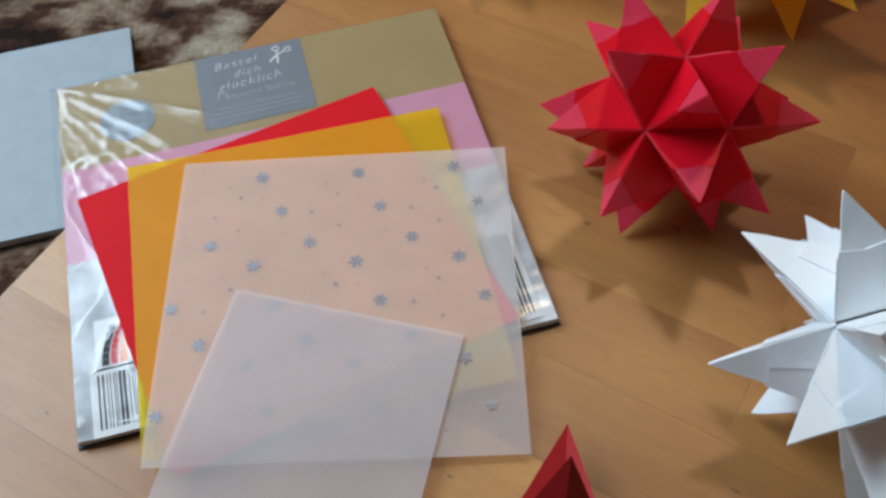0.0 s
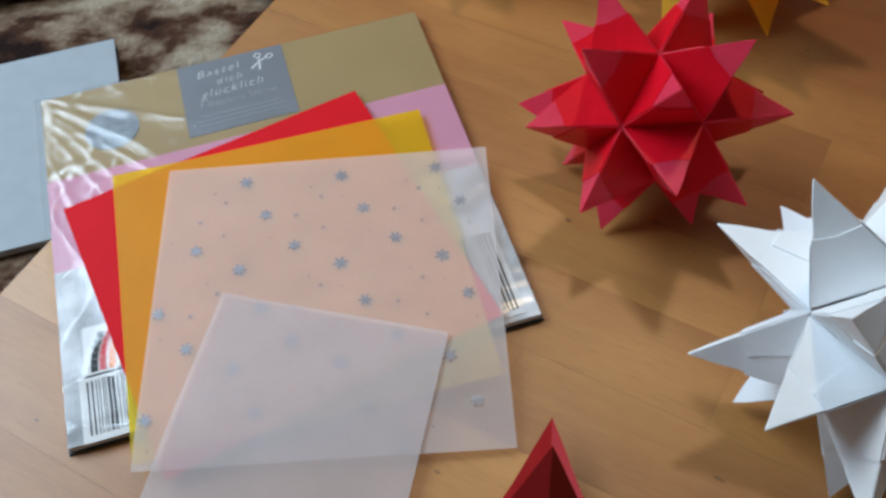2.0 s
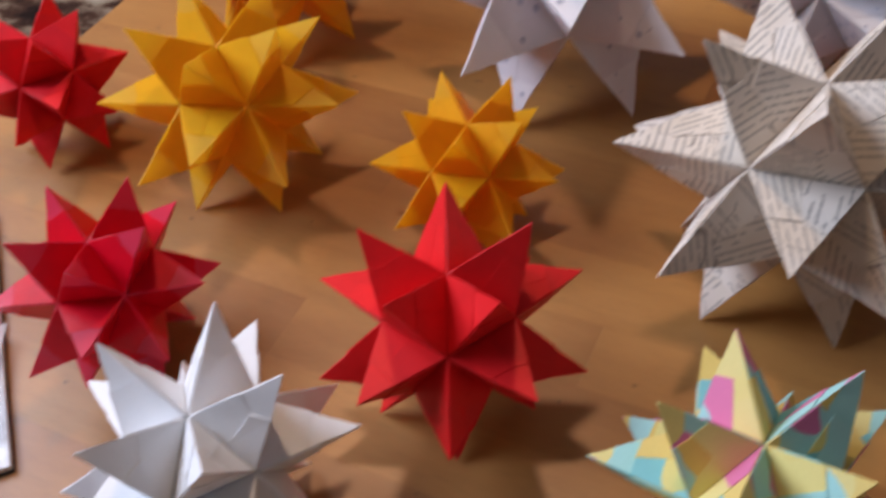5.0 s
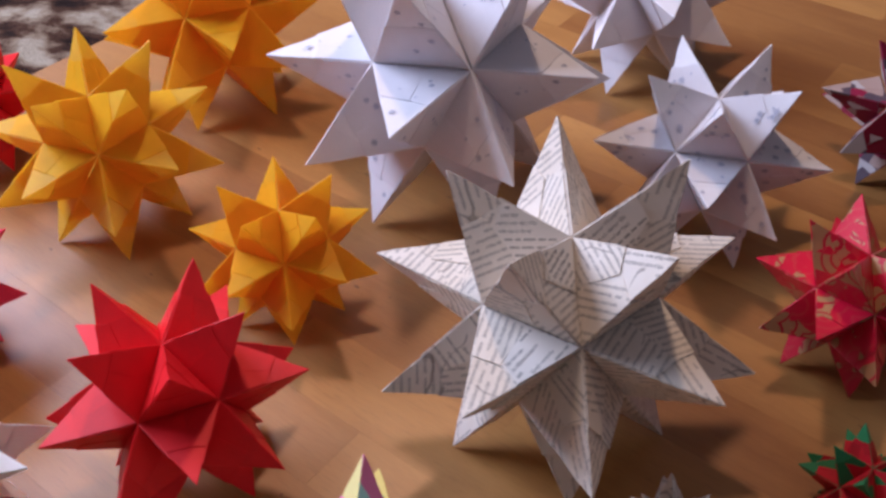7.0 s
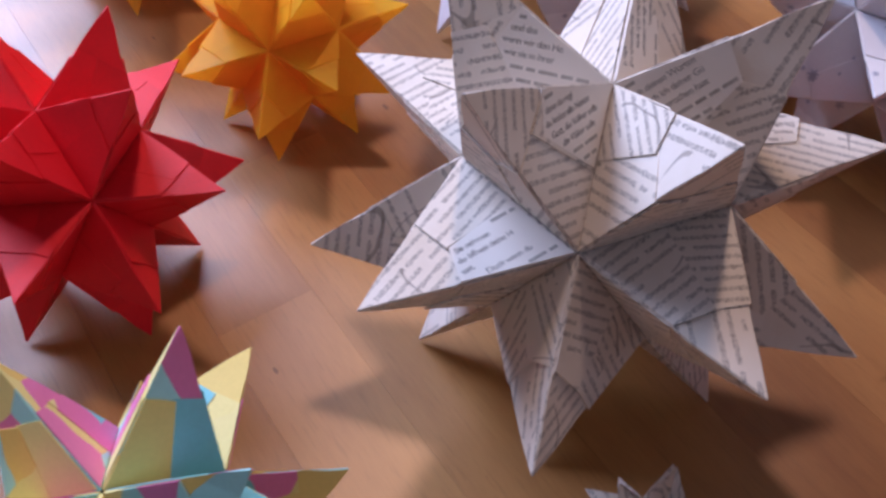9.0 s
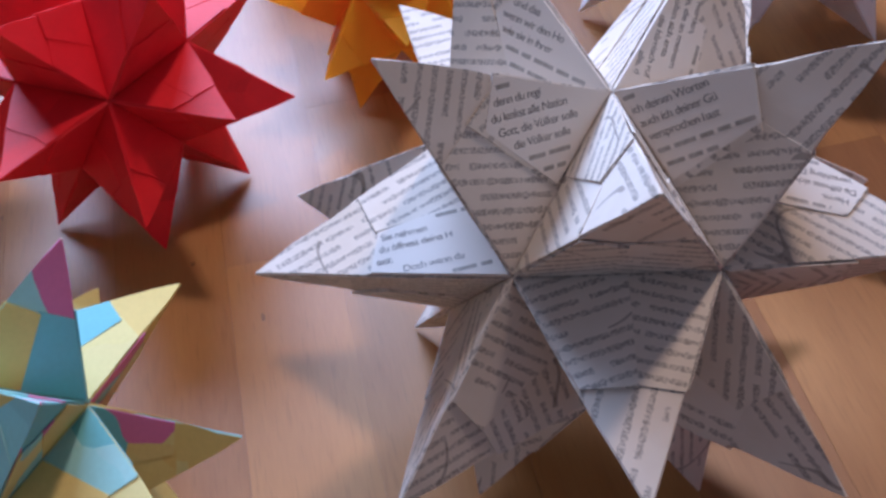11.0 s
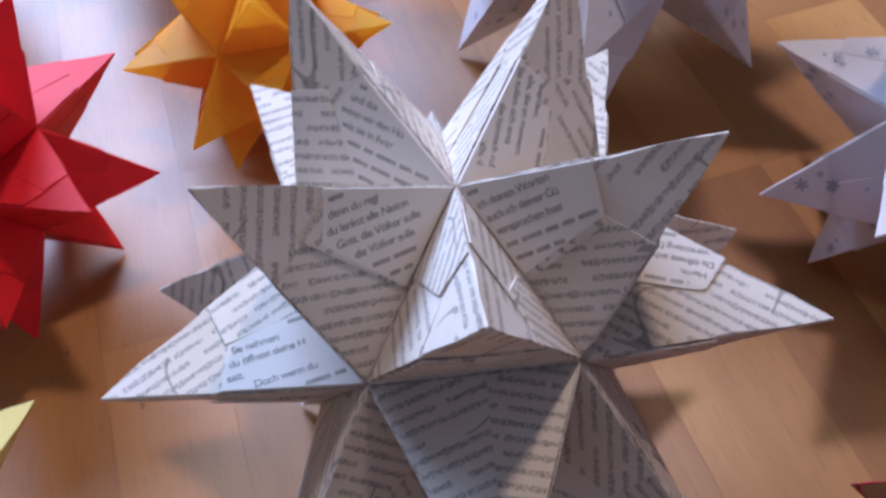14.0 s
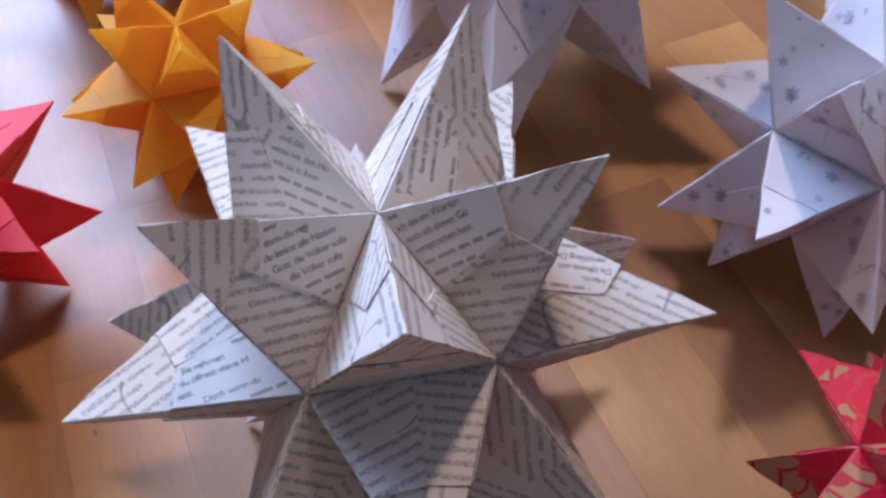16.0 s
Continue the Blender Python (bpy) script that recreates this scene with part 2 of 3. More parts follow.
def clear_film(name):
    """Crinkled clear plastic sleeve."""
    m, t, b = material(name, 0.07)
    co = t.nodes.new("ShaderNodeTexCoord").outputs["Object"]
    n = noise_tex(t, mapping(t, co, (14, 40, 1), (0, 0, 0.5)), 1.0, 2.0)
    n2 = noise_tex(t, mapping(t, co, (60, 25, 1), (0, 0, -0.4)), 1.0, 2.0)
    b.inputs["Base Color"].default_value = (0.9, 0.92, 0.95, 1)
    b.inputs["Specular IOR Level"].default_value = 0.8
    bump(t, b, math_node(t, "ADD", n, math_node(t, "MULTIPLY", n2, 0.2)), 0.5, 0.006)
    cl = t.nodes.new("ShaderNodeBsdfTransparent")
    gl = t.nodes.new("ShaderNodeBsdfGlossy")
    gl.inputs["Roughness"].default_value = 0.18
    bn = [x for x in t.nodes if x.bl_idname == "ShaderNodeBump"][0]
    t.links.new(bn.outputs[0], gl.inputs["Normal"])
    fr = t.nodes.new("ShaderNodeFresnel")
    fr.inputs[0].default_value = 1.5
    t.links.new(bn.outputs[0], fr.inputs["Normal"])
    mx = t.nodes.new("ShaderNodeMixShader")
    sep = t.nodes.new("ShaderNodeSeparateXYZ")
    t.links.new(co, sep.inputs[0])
    # glints put into the folds: reflectance rises with the film's height
    fold_glint = t.nodes.new("ShaderNodeMapRange")
    t.links.new(sep.outputs[2], fold_glint.inputs[0])
    fold_glint.inputs[1].default_value, fold_glint.inputs[2].default_value = 0.0058, 0.0066
    fold_glint.inputs[3].default_value, fold_glint.inputs[4].default_value = 0.48, 1.6
    t.links.new(math_node(t, "MULTIPLY", fr.outputs[0], fold_glint.outputs[0]), mx.inputs[0])
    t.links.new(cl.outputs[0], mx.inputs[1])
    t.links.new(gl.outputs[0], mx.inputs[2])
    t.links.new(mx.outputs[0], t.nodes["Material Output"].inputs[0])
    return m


CRIMSON_TIP = paper("crimson_vellum_single", (0.82, 0.050, 0.105), 0.36, 0.08, 0.32, 0.4)
CRIMSON = paper("crimson_vellum_double", (0.84, 0.004, 0.022), 0.36, 0.08, 0.32, 0.35)
SCARLET = paper("scarlet_paper", (0.82, 0.014, 0.016), 0.50, 0.1, 0.14, 0.28)
RED = paper("red_paper", (0.76, 0.012, 0.020), 0.50, 0.1, 0.14, 0.3)
WHITE = paper("white_paper", (0.88, 0.89, 0.90), 0.55, 0.04, 0.06, 0.4)
YELLOW_TIP = paper("yellow_vellum_single", (0.98, 0.66, 0.070), 0.45, 0.08, 0.60, 0.35)
YELLOW = paper("yellow_vellum_double", (1.0, 0.63, 0.016), 0.45, 0.08, 0.57, 0.22)
ORANGE_TIP = paper("orange_yellow_single", (1.0, 0.59, 0.022), 0.45, 0.08, 0.62, 0.32)
ORANGE = paper("orange_yellow_double", (1.0, 0.57, 0.010), 0.45, 0.08, 0.58, 0.2)
LILAC_TIP = paper("white_vellum_single", (0.85, 0.83, 0.85), 0.42, 0.05, 0.10, 0.45)
LILAC = paper("white_vellum_double", (0.76, 0.73, 0.76), 0.42, 0.05, 0.07, 0.45)
PAGES = printed_pages("book_pages", (0.80, 0.725, 0.64), (0.23, 0.20, 0.175), 0.0038)
PAGES_FLAP = printed_pages("book_pages_flap", (0.81, 0.74, 0.655), (0.23, 0.20, 0.175), 0.0037)
PASTEL = patches("pastel_patches", [(0.84, 0.66, 0.20), (0.22, 0.60, 0.64), (0.84, 0.74, 0.30), (0.40, 0.75, 0.72), (0.80, 0.24, 0.44), (0.84, 0.60, 0.16), (0.24, 0.62, 0.66), (0.84, 0.74, 0.28), (0.78, 0.22, 0.42), (0.84, 0.66, 0.22), (0.44, 0.76, 0.73), (0.84, 0.72, 0.26)], 25.0, 0.9)
SWIRL = swirl_paper("red_gold_scrolls", (0.56, 0.006, 0.030), (0.40, 0.20, 0.085))
HOLLY = patches("red_green_print", [(0.55, 0.01, 0.02), (0.50, 0.012, 0.02), (0.02, 0.16, 0.05), (0.42, 0.01, 0.015), (0.55, 0.014, 0.02)], 70.0)
HOLLY_TIP = paper("green_print", (0.022, 0.20, 0.075), 0.5, 0.15, 0.08, 0.3)
DARKPRINT = patches("dark_red_print", [(0.28, 0.012, 0.05), (0.42, 0.30, 0.26), (0.22, 0.01, 0.03), (0.10, 0.07, 0.09), (0.50, 0.46, 0.46)], 50.0)
SNOW_INK = plain("grey_ink", (0.44, 0.45, 0.54), 0.6, 0.2, 300.0, 0.0)
BEECH = beech("beech", (0.250, 0.091, 0.022), (0.525, 0.260, 0.069))
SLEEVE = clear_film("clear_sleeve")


# ---------------------------------------------------------------- building helpers


def thing(name, m, label, category, group="", kind=""):
    ob = new(name)
    ob.empty_display_size = 0.02
    ob.matrix_basis = m
    return tagged(ob, label, category, group, kind)


def part(name, bm, mat, parent, label="", m=None, smooth=False):
    me = bpy.data.meshes.new(name)
    bm.to_mesh(me)
    bm.free()
    for x in mat if isinstance(mat, (list, tuple)) else (mat,):
        me.materials.append(x)
    if smooth:
        me.polygons.foreach_set("use_smooth", [True] * len(me.polygons))
    ob = new(name, me)
    ob.parent = parent
    if m is not None:
        ob.matrix_basis = m
    if label:
        ob["label"] = label
    return ob


def box(bm, size, centre, bevel=0.0, m=None):
    r = bmesh.ops.create_cube(bm, size=1.0, matrix=Matrix.Translation(centre) @ Matrix.Diagonal((*size, 1)))
    vs = r["verts"]
    if bevel:
        es = list({e for v in vs for e in v.link_edges})
        r = bmesh.ops.bevel(bm, geom=es, offset=bevel, segments=2, affect="EDGES", profile=0.5)
        vs = list({v for f in r["faces"] for v in f.verts} | {v for v in vs if v.is_valid})
    if m is not None:
        bmesh.ops.transform(bm, matrix=m, verts=[v for v in vs if v.is_valid])


# ---------------------------------------------------------------- folded paper stars


def star_frame():
    """Twenty triangles of an icosahedron that stands on a vertex: corner directions by triangle."""
    lat = math.atan(0.5)
    top = Vector((0, 0, 1))
    up = [Vector((math.cos(lat) * math.cos(radians(72 * k + 36)), math.cos(lat) * math.sin(radians(72 * k + 36)), math.sin(lat))) for k in range(5)]
    low = [Vector((math.cos(lat) * math.cos(radians(72 * k)), math.cos(lat) * math.sin(radians(72 * k)), -math.sin(lat))) for k in range(5)]
    tris = []
    for k in range(5):
        a, b = up[k - 1], up[k]
        tris.append((top, a, b))
        tris.append((low[k], b, a))
        tris.append((up[k], low[k], low[(k + 1) % 5]))
        tris.append((-top, low[(k + 1) % 5], low[k]))
    return tris


def spike_mesh(R, v, rng, crumple):
    """One hollow three-sided spike, axis along z, in the star's own frame: corners of the base at radius v*R, tip at R."""
    tri = star_frame()[0]
    axis = (tri[0] + tri[1] + tri[2]).normalized()
    q = axis.rotation_difference(Vector((0, 0, 1)))
    base = [q @ (c * v * R) for c in tri]
    tip = Vector((rng.uniform(-1, 1) * crumple * R * 0.3, rng.uniform(-1, 1) * crumple * R * 0.3, R))
    return base, tip


def spike_parts(R, v, rng, crumple, name, slit=0.0005):
    """Meshes of one spike and of its three pocket flaps."""
    base, tip = spike_mesh(R, v, rng, crumple)
    # which way round the corners go
    if (base[1] - base[0]).cross(base[2] - base[0]).z < 0:
        base = [base[0], base[2], base[1]]
    bm = bmesh.new()
    uvl = bm.loops.layers.uv.new("UVMap")
    rows = 5
    ridge = []
    for c in base:
        line = []
        for i in range(rows):
            f = i / rows
            p = c.lerp(tip, f)
            w = crumple * R * 0.35 * math.sin(math.pi * f)
            line.append(bm.verts.new(p + Vector((rng.uniform(-w, w), rng.uniform(-w, w), rng.uniform(-w, w)))))
        ridge.append(line)
    top = bm.verts.new(tip)
    flap_meshes = []
    for k in range(3):
        flaps = bmesh.new()
        fuv = flaps.loops.layers.uv.new("UVMap")
        a, b = ridge[k], ridge[(k + 1) % 3]
        ex = (b[0].co - a[0].co).normalized()
        mid = (a[0].co + b[0].co) / 2
        ey = tip - mid
        ey = (ey - ex * ey.dot(ex)).normalized()
        nz = ex.cross(ey)
        turn = rng.choice((0.35, -0.45, 1.25, 1.9, -1.1)) + rng.uniform(-0.15, 0.15)
        ou, ov = rng.uniform(0, 3), rng.uniform(0, 3)

        def uv_of(p, extra=0.0):
            d = p - mid
            x, y = d.dot(ex), d.dot(ey)
            return (x * math.cos(turn + extra) - y * math.sin(turn + extra) + ou + extra, x * math.sin(turn + extra) + y * math.cos(turn + extra) + ov)

        # middle line of the face, sunk or raised a little, so that the sheet is never quite flat
        for i in range(rows):
            quad = (a[i], b[i], b[i + 1], a[i + 1]) if i < rows - 1 else (a[i], b[i], top)
            f = bm.faces.new(quad)
            for l in f.loops:
                l[uvl].uv = uv_of(l.vert.co)
        # two pocket flaps meet on the lower part of the face, one tucked under the other, the seam a little open
        A, B = a[0].co, b[0].co
        hl, hr = rng.uniform(0.49, 0.58), rng.uniform(0.45, 0.54)
        seam = rng.uniform(0.42, 0.58)
        knee = (hl + hr) / 2 - rng.uniform(0.0, 0.03 if slit < 0.0007 else 0.12)
        over = rng.random() < 0.5
        k_lift = min(1.0, R / 0.07)

        def on(s, h):
            return A.lerp(B, s).lerp(tip, h)

        def panel(pts, lifts, extra):
            lo = [flaps.verts.new(p + nz * 0.00005) for p in pts]
            hi = [flaps.verts.new(p + nz * (0.0002 + l * k_lift)) for p, l in zip(pts, lifts)]
            n = len(pts)
            for f in [flaps.faces.new(hi)] + [flaps.faces.new((lo[i], lo[(i + 1) % n], hi[(i + 1) % n], hi[i])) for i in range(n)]:
                for l in f.loops:
                    l[fuv].uv = uv_of(l.vert.co, extra)

        spins = rng.sample((0.0, 0.9, 0.7, -0.6, 1.5), 2)
        low_l, low_r = (slit, 0.0001) if over else (0.0001, slit)
        under_l, under_r = (0.0, 0.05) if over else (0.05, 0.0)
        panel([on(0.015, 0.015), on(seam + under_l, 0.015), on(seam + under_l, knee), A.lerp(tip, hl).lerp(B.lerp(tip, hl), 0.012)], (0.0001, low_l * 0.4, low_l, 0.0003), spins[0])
        panel([on(seam - under_r, 0.015), on(0.985, 0.015), B.lerp(tip, hr).lerp(A.lerp(tip, hr), 0.012), on(seam - under_r, knee + 0.015)], (low_r * 0.4, 0.0001, 0.0003, low_r), spins[1])
        flap_meshes.append(flaps)
    edges = [e for e in bm.edges if any(e.verts[0] in r and (e.verts[1] in r or e.verts[1] is top) or e.verts[1] in r and e.verts[0] is top for r in ridge)]
    bmesh.ops.bevel(bm, geom=edges, offset=min(0.0006, R * 0.008), segments=1, affect="EDGES", clamp_overlap=True)
    out = []
    for suffix, mesh in zip(("spike", "pocket_flap", "pocket_flap", "pocket_flap"), [bm] + flap_meshes):
        me = bpy.data.meshes.new(name + "_" + suffix)
        mesh.to_mesh(me)
        mesh.free()
        out.append(me)
    return out[0], out[1:]


def snowflake(bm, m, r, layer_z=0.0):
    """A six-petalled flake as a thin raised print."""
    c = bm.verts.new(m @ Vector((0, 0, layer_z)))
    ring = []
    for i in range(24):
        a = i * math.pi / 12
        k = r * (0.36 + 0.64 * (0.5 + 0.5 * math.cos(6 * a)))
        ring.append(bm.verts.new(m @ Vector((k * math.cos(a), k * math.sin(a), layer_z))))
    for i in range(24):
        bm.faces.new((c, ring[i], ring[(i + 1) % 24]))


def paper_star(x, y, yaw, R, tx, ty, sz, v, mat, flap_mat, label, seed, crumple=0.012, variants=4, flakes=0):
    rng = random.Random(seed)
    tilt = Matrix.Rotation(math.hypot(tx, ty), 4, Vector((tx, ty, 0))) if math.hypot(tx, ty) > 1e-6 else Matrix.Identity(4)
    turn = tilt @ Matrix.Rotation(radians(yaw), 4, "Z") @ Matrix.Diagonal((1, 1, sz, 1))
    tris = star_frame()
    low = min((turn @ ((t[0] + t[1] + t[2]).normalized() * R)).z for t in tris)
    star = thing("paper_star", pose(x, y, -low + 0.0003), label, "paper star", "folded paper stars on the table")
    meshes = []
    for i in range(variants):
        spike, flaps = spike_parts(R, v, rng, crumple, "paper_star", 0.0008 if mat in (PAGES, WHITE) else 0.0002 if mat is CRIMSON_TIP else 0.0004)
        spike.materials.append(mat)
        for flap in flaps:
            flap.materials.append(flap_mat)
        meshes.append((spike, flaps))
    ref = tris[0]
    ref_axis = (ref[0] + ref[1] + ref[2]).normalized()
    q0 = ref_axis.rotation_difference(Vector((0, 0, 1))).to_matrix().to_4x4()
    b0 = q0 @ ref[0]
    for t in tris:
        axis = (t[0] + t[1] + t[2]).normalized()
        q = Vector((0, 0, 1)).rotation_difference(axis).to_matrix().to_4x4()
        inv = q.inverted()
        c = inv @ t[rng.randrange(3)]
        spin = math.atan2(c.y, c.x) - math.atan2(b0.y, b0.x)
        m = turn @ q @ Matrix.Rotation(spin, 4, "Z")
        spike, flaps = meshes[rng.randrange(variants)]
        ob = new("spike", spike)
        ob.parent, ob.matrix_basis = star, m
        for flap in flaps:
            new("pocket_flap", flap).parent = ob
        if flakes:
            bm = bmesh.new()
            base, tip = spike_mesh(R, v, random.Random(0), 0.0)
            if (base[1] - base[0]).cross(base[2] - base[0]).z < 0:
                base = [base[0], base[2], base[1]]
            for k in range(3):
                A, B = base[k], base[(k + 1) % 3]
                ex = (B - A).normalized()
                ey = tip - (A + B) / 2
                ey = (ey - ex * ey.dot(ex)).normalized()
                nz = ex.cross(ey)
                for j in range(flakes):
                    h = rng.uniform(0.06, 0.72)
                    s = rng.uniform(0.2, 0.8)
                    p = A.lerp(B, s).lerp(tip, h) + nz * (0.0010 if h < 0.6 else 0.0005)
                    frame_m = Matrix((ex, ey, nz)).transposed().to_4x4()
                    snowflake(bm, Matrix.Translation(p) @ frame_m, rng.choice((0.0010, 0.0015, 0.0023, 0.0028)))
            part("snowflake_print", bm, SNOW_INK, ob)
    return star


# ---------------------------------------------------------------- room and table
EDGE = Vector((0.507, 0.862, 0))
ACROSS = Vector((0.862, -0.507, 0))
CORNER = Vector((-0.050, 0.186, 0))
TABLE = Matrix.Translation(CORNER) @ Matrix((ACROSS, EDGE, Vector((0, 0, 1)))).transposed().to_4x4()
FLOOR = -0.62

# walls are out of view; their colour is kept dark to limit bounce light
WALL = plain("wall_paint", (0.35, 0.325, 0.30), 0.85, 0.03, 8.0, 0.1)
CEIL = plain("ceiling_paint", (0.60, 0.59, 0.58), 0.85, 0.02, 8.0, 0.1)
FLOORING = plain("floor_laminate", (0.30, 0.19, 0.11), 0.45, 0.25, 6.0, 0.1)
SOFA = plain("sofa_cloth", (0.09, 0.055, 0.04), 0.9, 0.25, 200.0, 0.5)
PLUSH = plush("animal_print_plush")


def slab(name, x0, x1, y0, y1, z0, z1, mat, label="", kind="structure", hole=None):
    """A wall, floor or ceiling with thickness; hole: (axis pair bounds) cut right through along its thin side."""
    bm = bmesh.new()
    d = (x1 - x0, y1 - y0, z1 - z0)
    thin = d.index(min(d))
    if hole is None:
        box(bm, d, ((x0 + x1) / 2, (y0 + y1) / 2, (z0 + z1) / 2))
    else:
        lo, hi = [x0, y0, z0], [x1, y1, z1]
        p, q = [i for i in range(3) if i != thin]
        h0, h1, g0, g1 = hole
        for a0, a1, c0, c1 in ((lo[p], h0, lo[q], hi[q]), (h1, hi[p], lo[q], hi[q]), (h0, h1, lo[q], g0), (h0, h1, g1, hi[q])):
            l2, u2 = lo[:], hi[:]
            l2[p], u2[p], l2[q], u2[q] = a0, a1, c0, c1
            box(bm, [u - l for l, u in zip(l2, u2)], [(u + l) / 2 for l, u in zip(l2, u2)])
    ob = part(name, bm, mat, None)
    return tagged(ob, label or name.replace("_", " "), "", "", kind)


slab("floor", -1.9, 2.2, -1.9, 2.5, FLOOR - 0.1, FLOOR, FLOORING, "brown laminate floor of the room")
slab("wall_west", -2.0, -1.9, -2.0, 2.6, FLOOR - 0.1, 1.95, WALL, "plain grey-brown wall of the room, out of view")
slab("wall_east", 2.2, 2.3, -2.0, 2.6, FLOOR - 0.1, 1.95, WALL, "plain grey-brown wall of the room, out of view")
slab("wall_north", -1.9, 2.2, 2.5, 2.6, FLOOR - 0.1, 1.95, WALL, "plain grey-brown wall of the room, out of view")
slab("wall_south", -1.9, 2.2, -2.0, -1.9, FLOOR - 0.1, 1.95, WALL, "plain grey-brown wall of the room, out of view")
slab("ceiling", -2.0, 2.3, -2.0, 2.6, 1.95, 2.05, CEIL, "white ceiling of the room")
# unseen sloping wall, added so that the daylight lamp stands in an opening
slope = slab("wall_slope", -0.95, 0.95, -1.05, 1.05, -0.12, -0.02, WALL, "unseen sloping grey-brown wall, added round the window daylight", hole=(-0.68, 0.68, -0.50, 0.50))
slope.matrix_basis = look(WINDOW_EYE, AIM) @ pose(0, 0, 0.05, 0, 0, 0)
lamp_room = thing("ceiling_lamp", pose(LAMP_EYE.x, LAMP_EYE.y, LAMP_EYE.z), "round white ceiling lamp with a cylindrical shade", "lamp")
bm = bmesh.new()
bmesh.ops.create_cone(bm, cap_ends=False, segments=48, radius1=0.13, radius2=0.12, depth=0.16, matrix=Matrix.Translation((0, 0, 0.08)))
bmesh.ops.solidify(bm, geom=bm.faces[:], thickness=0.003)
part("shade", bm, CEIL, lamp_room)
bm = bmesh.new()
box(bm, (0.012, 0.012, 0.2), (0, 0, 0.255), 0.002)
part("rod", bm, CEIL, lamp_room)

table = thing("table", TABLE, "beech wood table top of glued staves, oiled", "table")
bm = bmesh.new()
box(bm, (1.16, 1.96, 0.022), (0.585, -0.12, -0.0162), 0.002)
part("core", bm, BEECH, table)
for lx, ly in ((0.08, -1.02), (0.08, 0.78), (1.09, -1.02), (1.09, 0.78)):
    bm = bmesh.new()
    box(bm, (0.065, 0.065, 0.592), (lx, ly, -0.0275 - 0.296), 0.004)
    part("leg", bm, BEECH, table)

sofa = thing("sofa", TABLE @ pose(-0.40, 0.10, 0), "dark brown upholstered sofa under a plush throw", "sofa")
bm = bmesh.new()
box(bm, (0.68, 1.9, 0.40), (0, 0, -0.42), 0.03)
part("seat", bm, SOFA, sofa)
bm = bmesh.new()
box(bm, (0.18, 1.9, 0.75), (-0.44, 0, -0.245), 0.05)
part("backrest", bm, SOFA, sofa)

bm = bmesh.new()
bmesh.ops.create_grid(bm, x_segments=60, y_segments=150, size=0.5, matrix=TABLE @ pose(-0.385, 0.10, -0.19) @ Matrix.Diagonal((0.70, 1.86, 1, 1)))
for p in bm.verts:
    p.co.z += 0.022 * (noise.noise(p.co * 6.0)) + 0.006 * noise.noise(p.co * 22.0)
r = bmesh.ops.extrude_face_region(bm, geom=bm.faces[:])
for g in r["geom"]:
    if isinstance(g, bmesh.types.BMVert):
        g.co.z += 0.012
bmesh.ops.recalc_face_normals(bm, faces=bm.faces[:])
throw = part("throw_blanket", bm, PLUSH, None, smooth=True)
tagged(throw, "brown and cream animal-print plush throw on the sofa", "blanket")

# ---------------------------------------------------------------- things on the sofa
GREY_CARD = plain("grey_card", (0.33, 0.37, 0.40), 0.55, 0.05, 60.0, 0.08)
PAGE_EDGE = plain("page_edge", (0.72, 0.72, 0.70), 0.7, 0.1, 400.0, 0.3)
BLACK = plain("black_card", (0.02, 0.02, 0.022), 0.5, 0.2, 80.0, 0.1)
YELLOW_CARD = plain("yellow_card", (0.42, 0.33, 0.03), 0.5, 0.1, 60.0, 0.1)

pad = thing("drawing_pad", pose(-0.3325, 0.231, -0.166, 0, 0, 14.5), "light blue-grey drawing pad lying on the throw", "pad")
bm = bmesh.new()
box(bm, (0.30, 0.186, 0.001), (0, 0, 0.0015), 0.0003)
part("cover", bm, GREY_CARD, pad)
bm = bmesh.new()
box(bm, (0.297, 0.183, 0.0075), (0, 0, -0.0028), 0.0003)
part("pages", bm, PAGE_EDGE, pad)
bm = bmesh.new()
box(bm, (0.30, 0.186, 0.0012), (0, 0, -0.0072), 0.0003)
part("back_board", bm, BLACK, pad)

folder = thing("book", pose(-0.135, 0.475, -0.150, 0, 0, -33), "dark book with a bright yellow lower edge on the throw", "book")
bm = bmesh.new()
box(bm, (0.26, 0.10, 0.022), (0, 0.030, 0.0), 0.002)
part("cover", bm, BLACK, folder)
bm = bmesh.new()
box(bm, (0.26, 0.016, 0.020), (0, -0.0295, 0.0), 0.002)
part("spine", bm, YELLOW_CARD, folder, "bright yellow spine")

BEIGE = plain("beige_card", (0.17, 0.14, 0.105), 0.7, 0.1, 40.0, 0.1)
carton = thing("cardboard_box", pose(-0.385, 0.475, -0.155, 0, 0, 20), "beige cardboard box lying on the throw", "box")
bm = bmesh.new()
box(bm, (0.20, 0.13, 0.030), (0, 0, 0), 0.002)
part("body", bm, BEIGE, carton)
bm = bmesh.new()
box(bm, (0.204, 0.134, 0.010), (0, 0, 0.0202), 0.002)
part("lid", bm, BEIGE, carton)

# ---------------------------------------------------------------- pack of folding papers
PACK = pose(-0.0304, 0.0561, 0.0, 0, 0, 15.2)
GOLD_CARD = plain("gold_beige_card", (0.31, 0.222, 0.095), 0.5, 0.06, 30.0, 0.05)
PINK_CARD = plain("pink_card", (0.52, 0.24, 0.33), 0.5, 0.06, 30.0, 0.05)
PHOTO = plain("pale_photo_print", (0.50, 0.51, 0.53), 0.45, 0.55, 38.0, 0.0)
SLATE = plain("slate_label", (0.17, 0.18, 0.20), 0.5, 0.06, 60.0, 0.0)
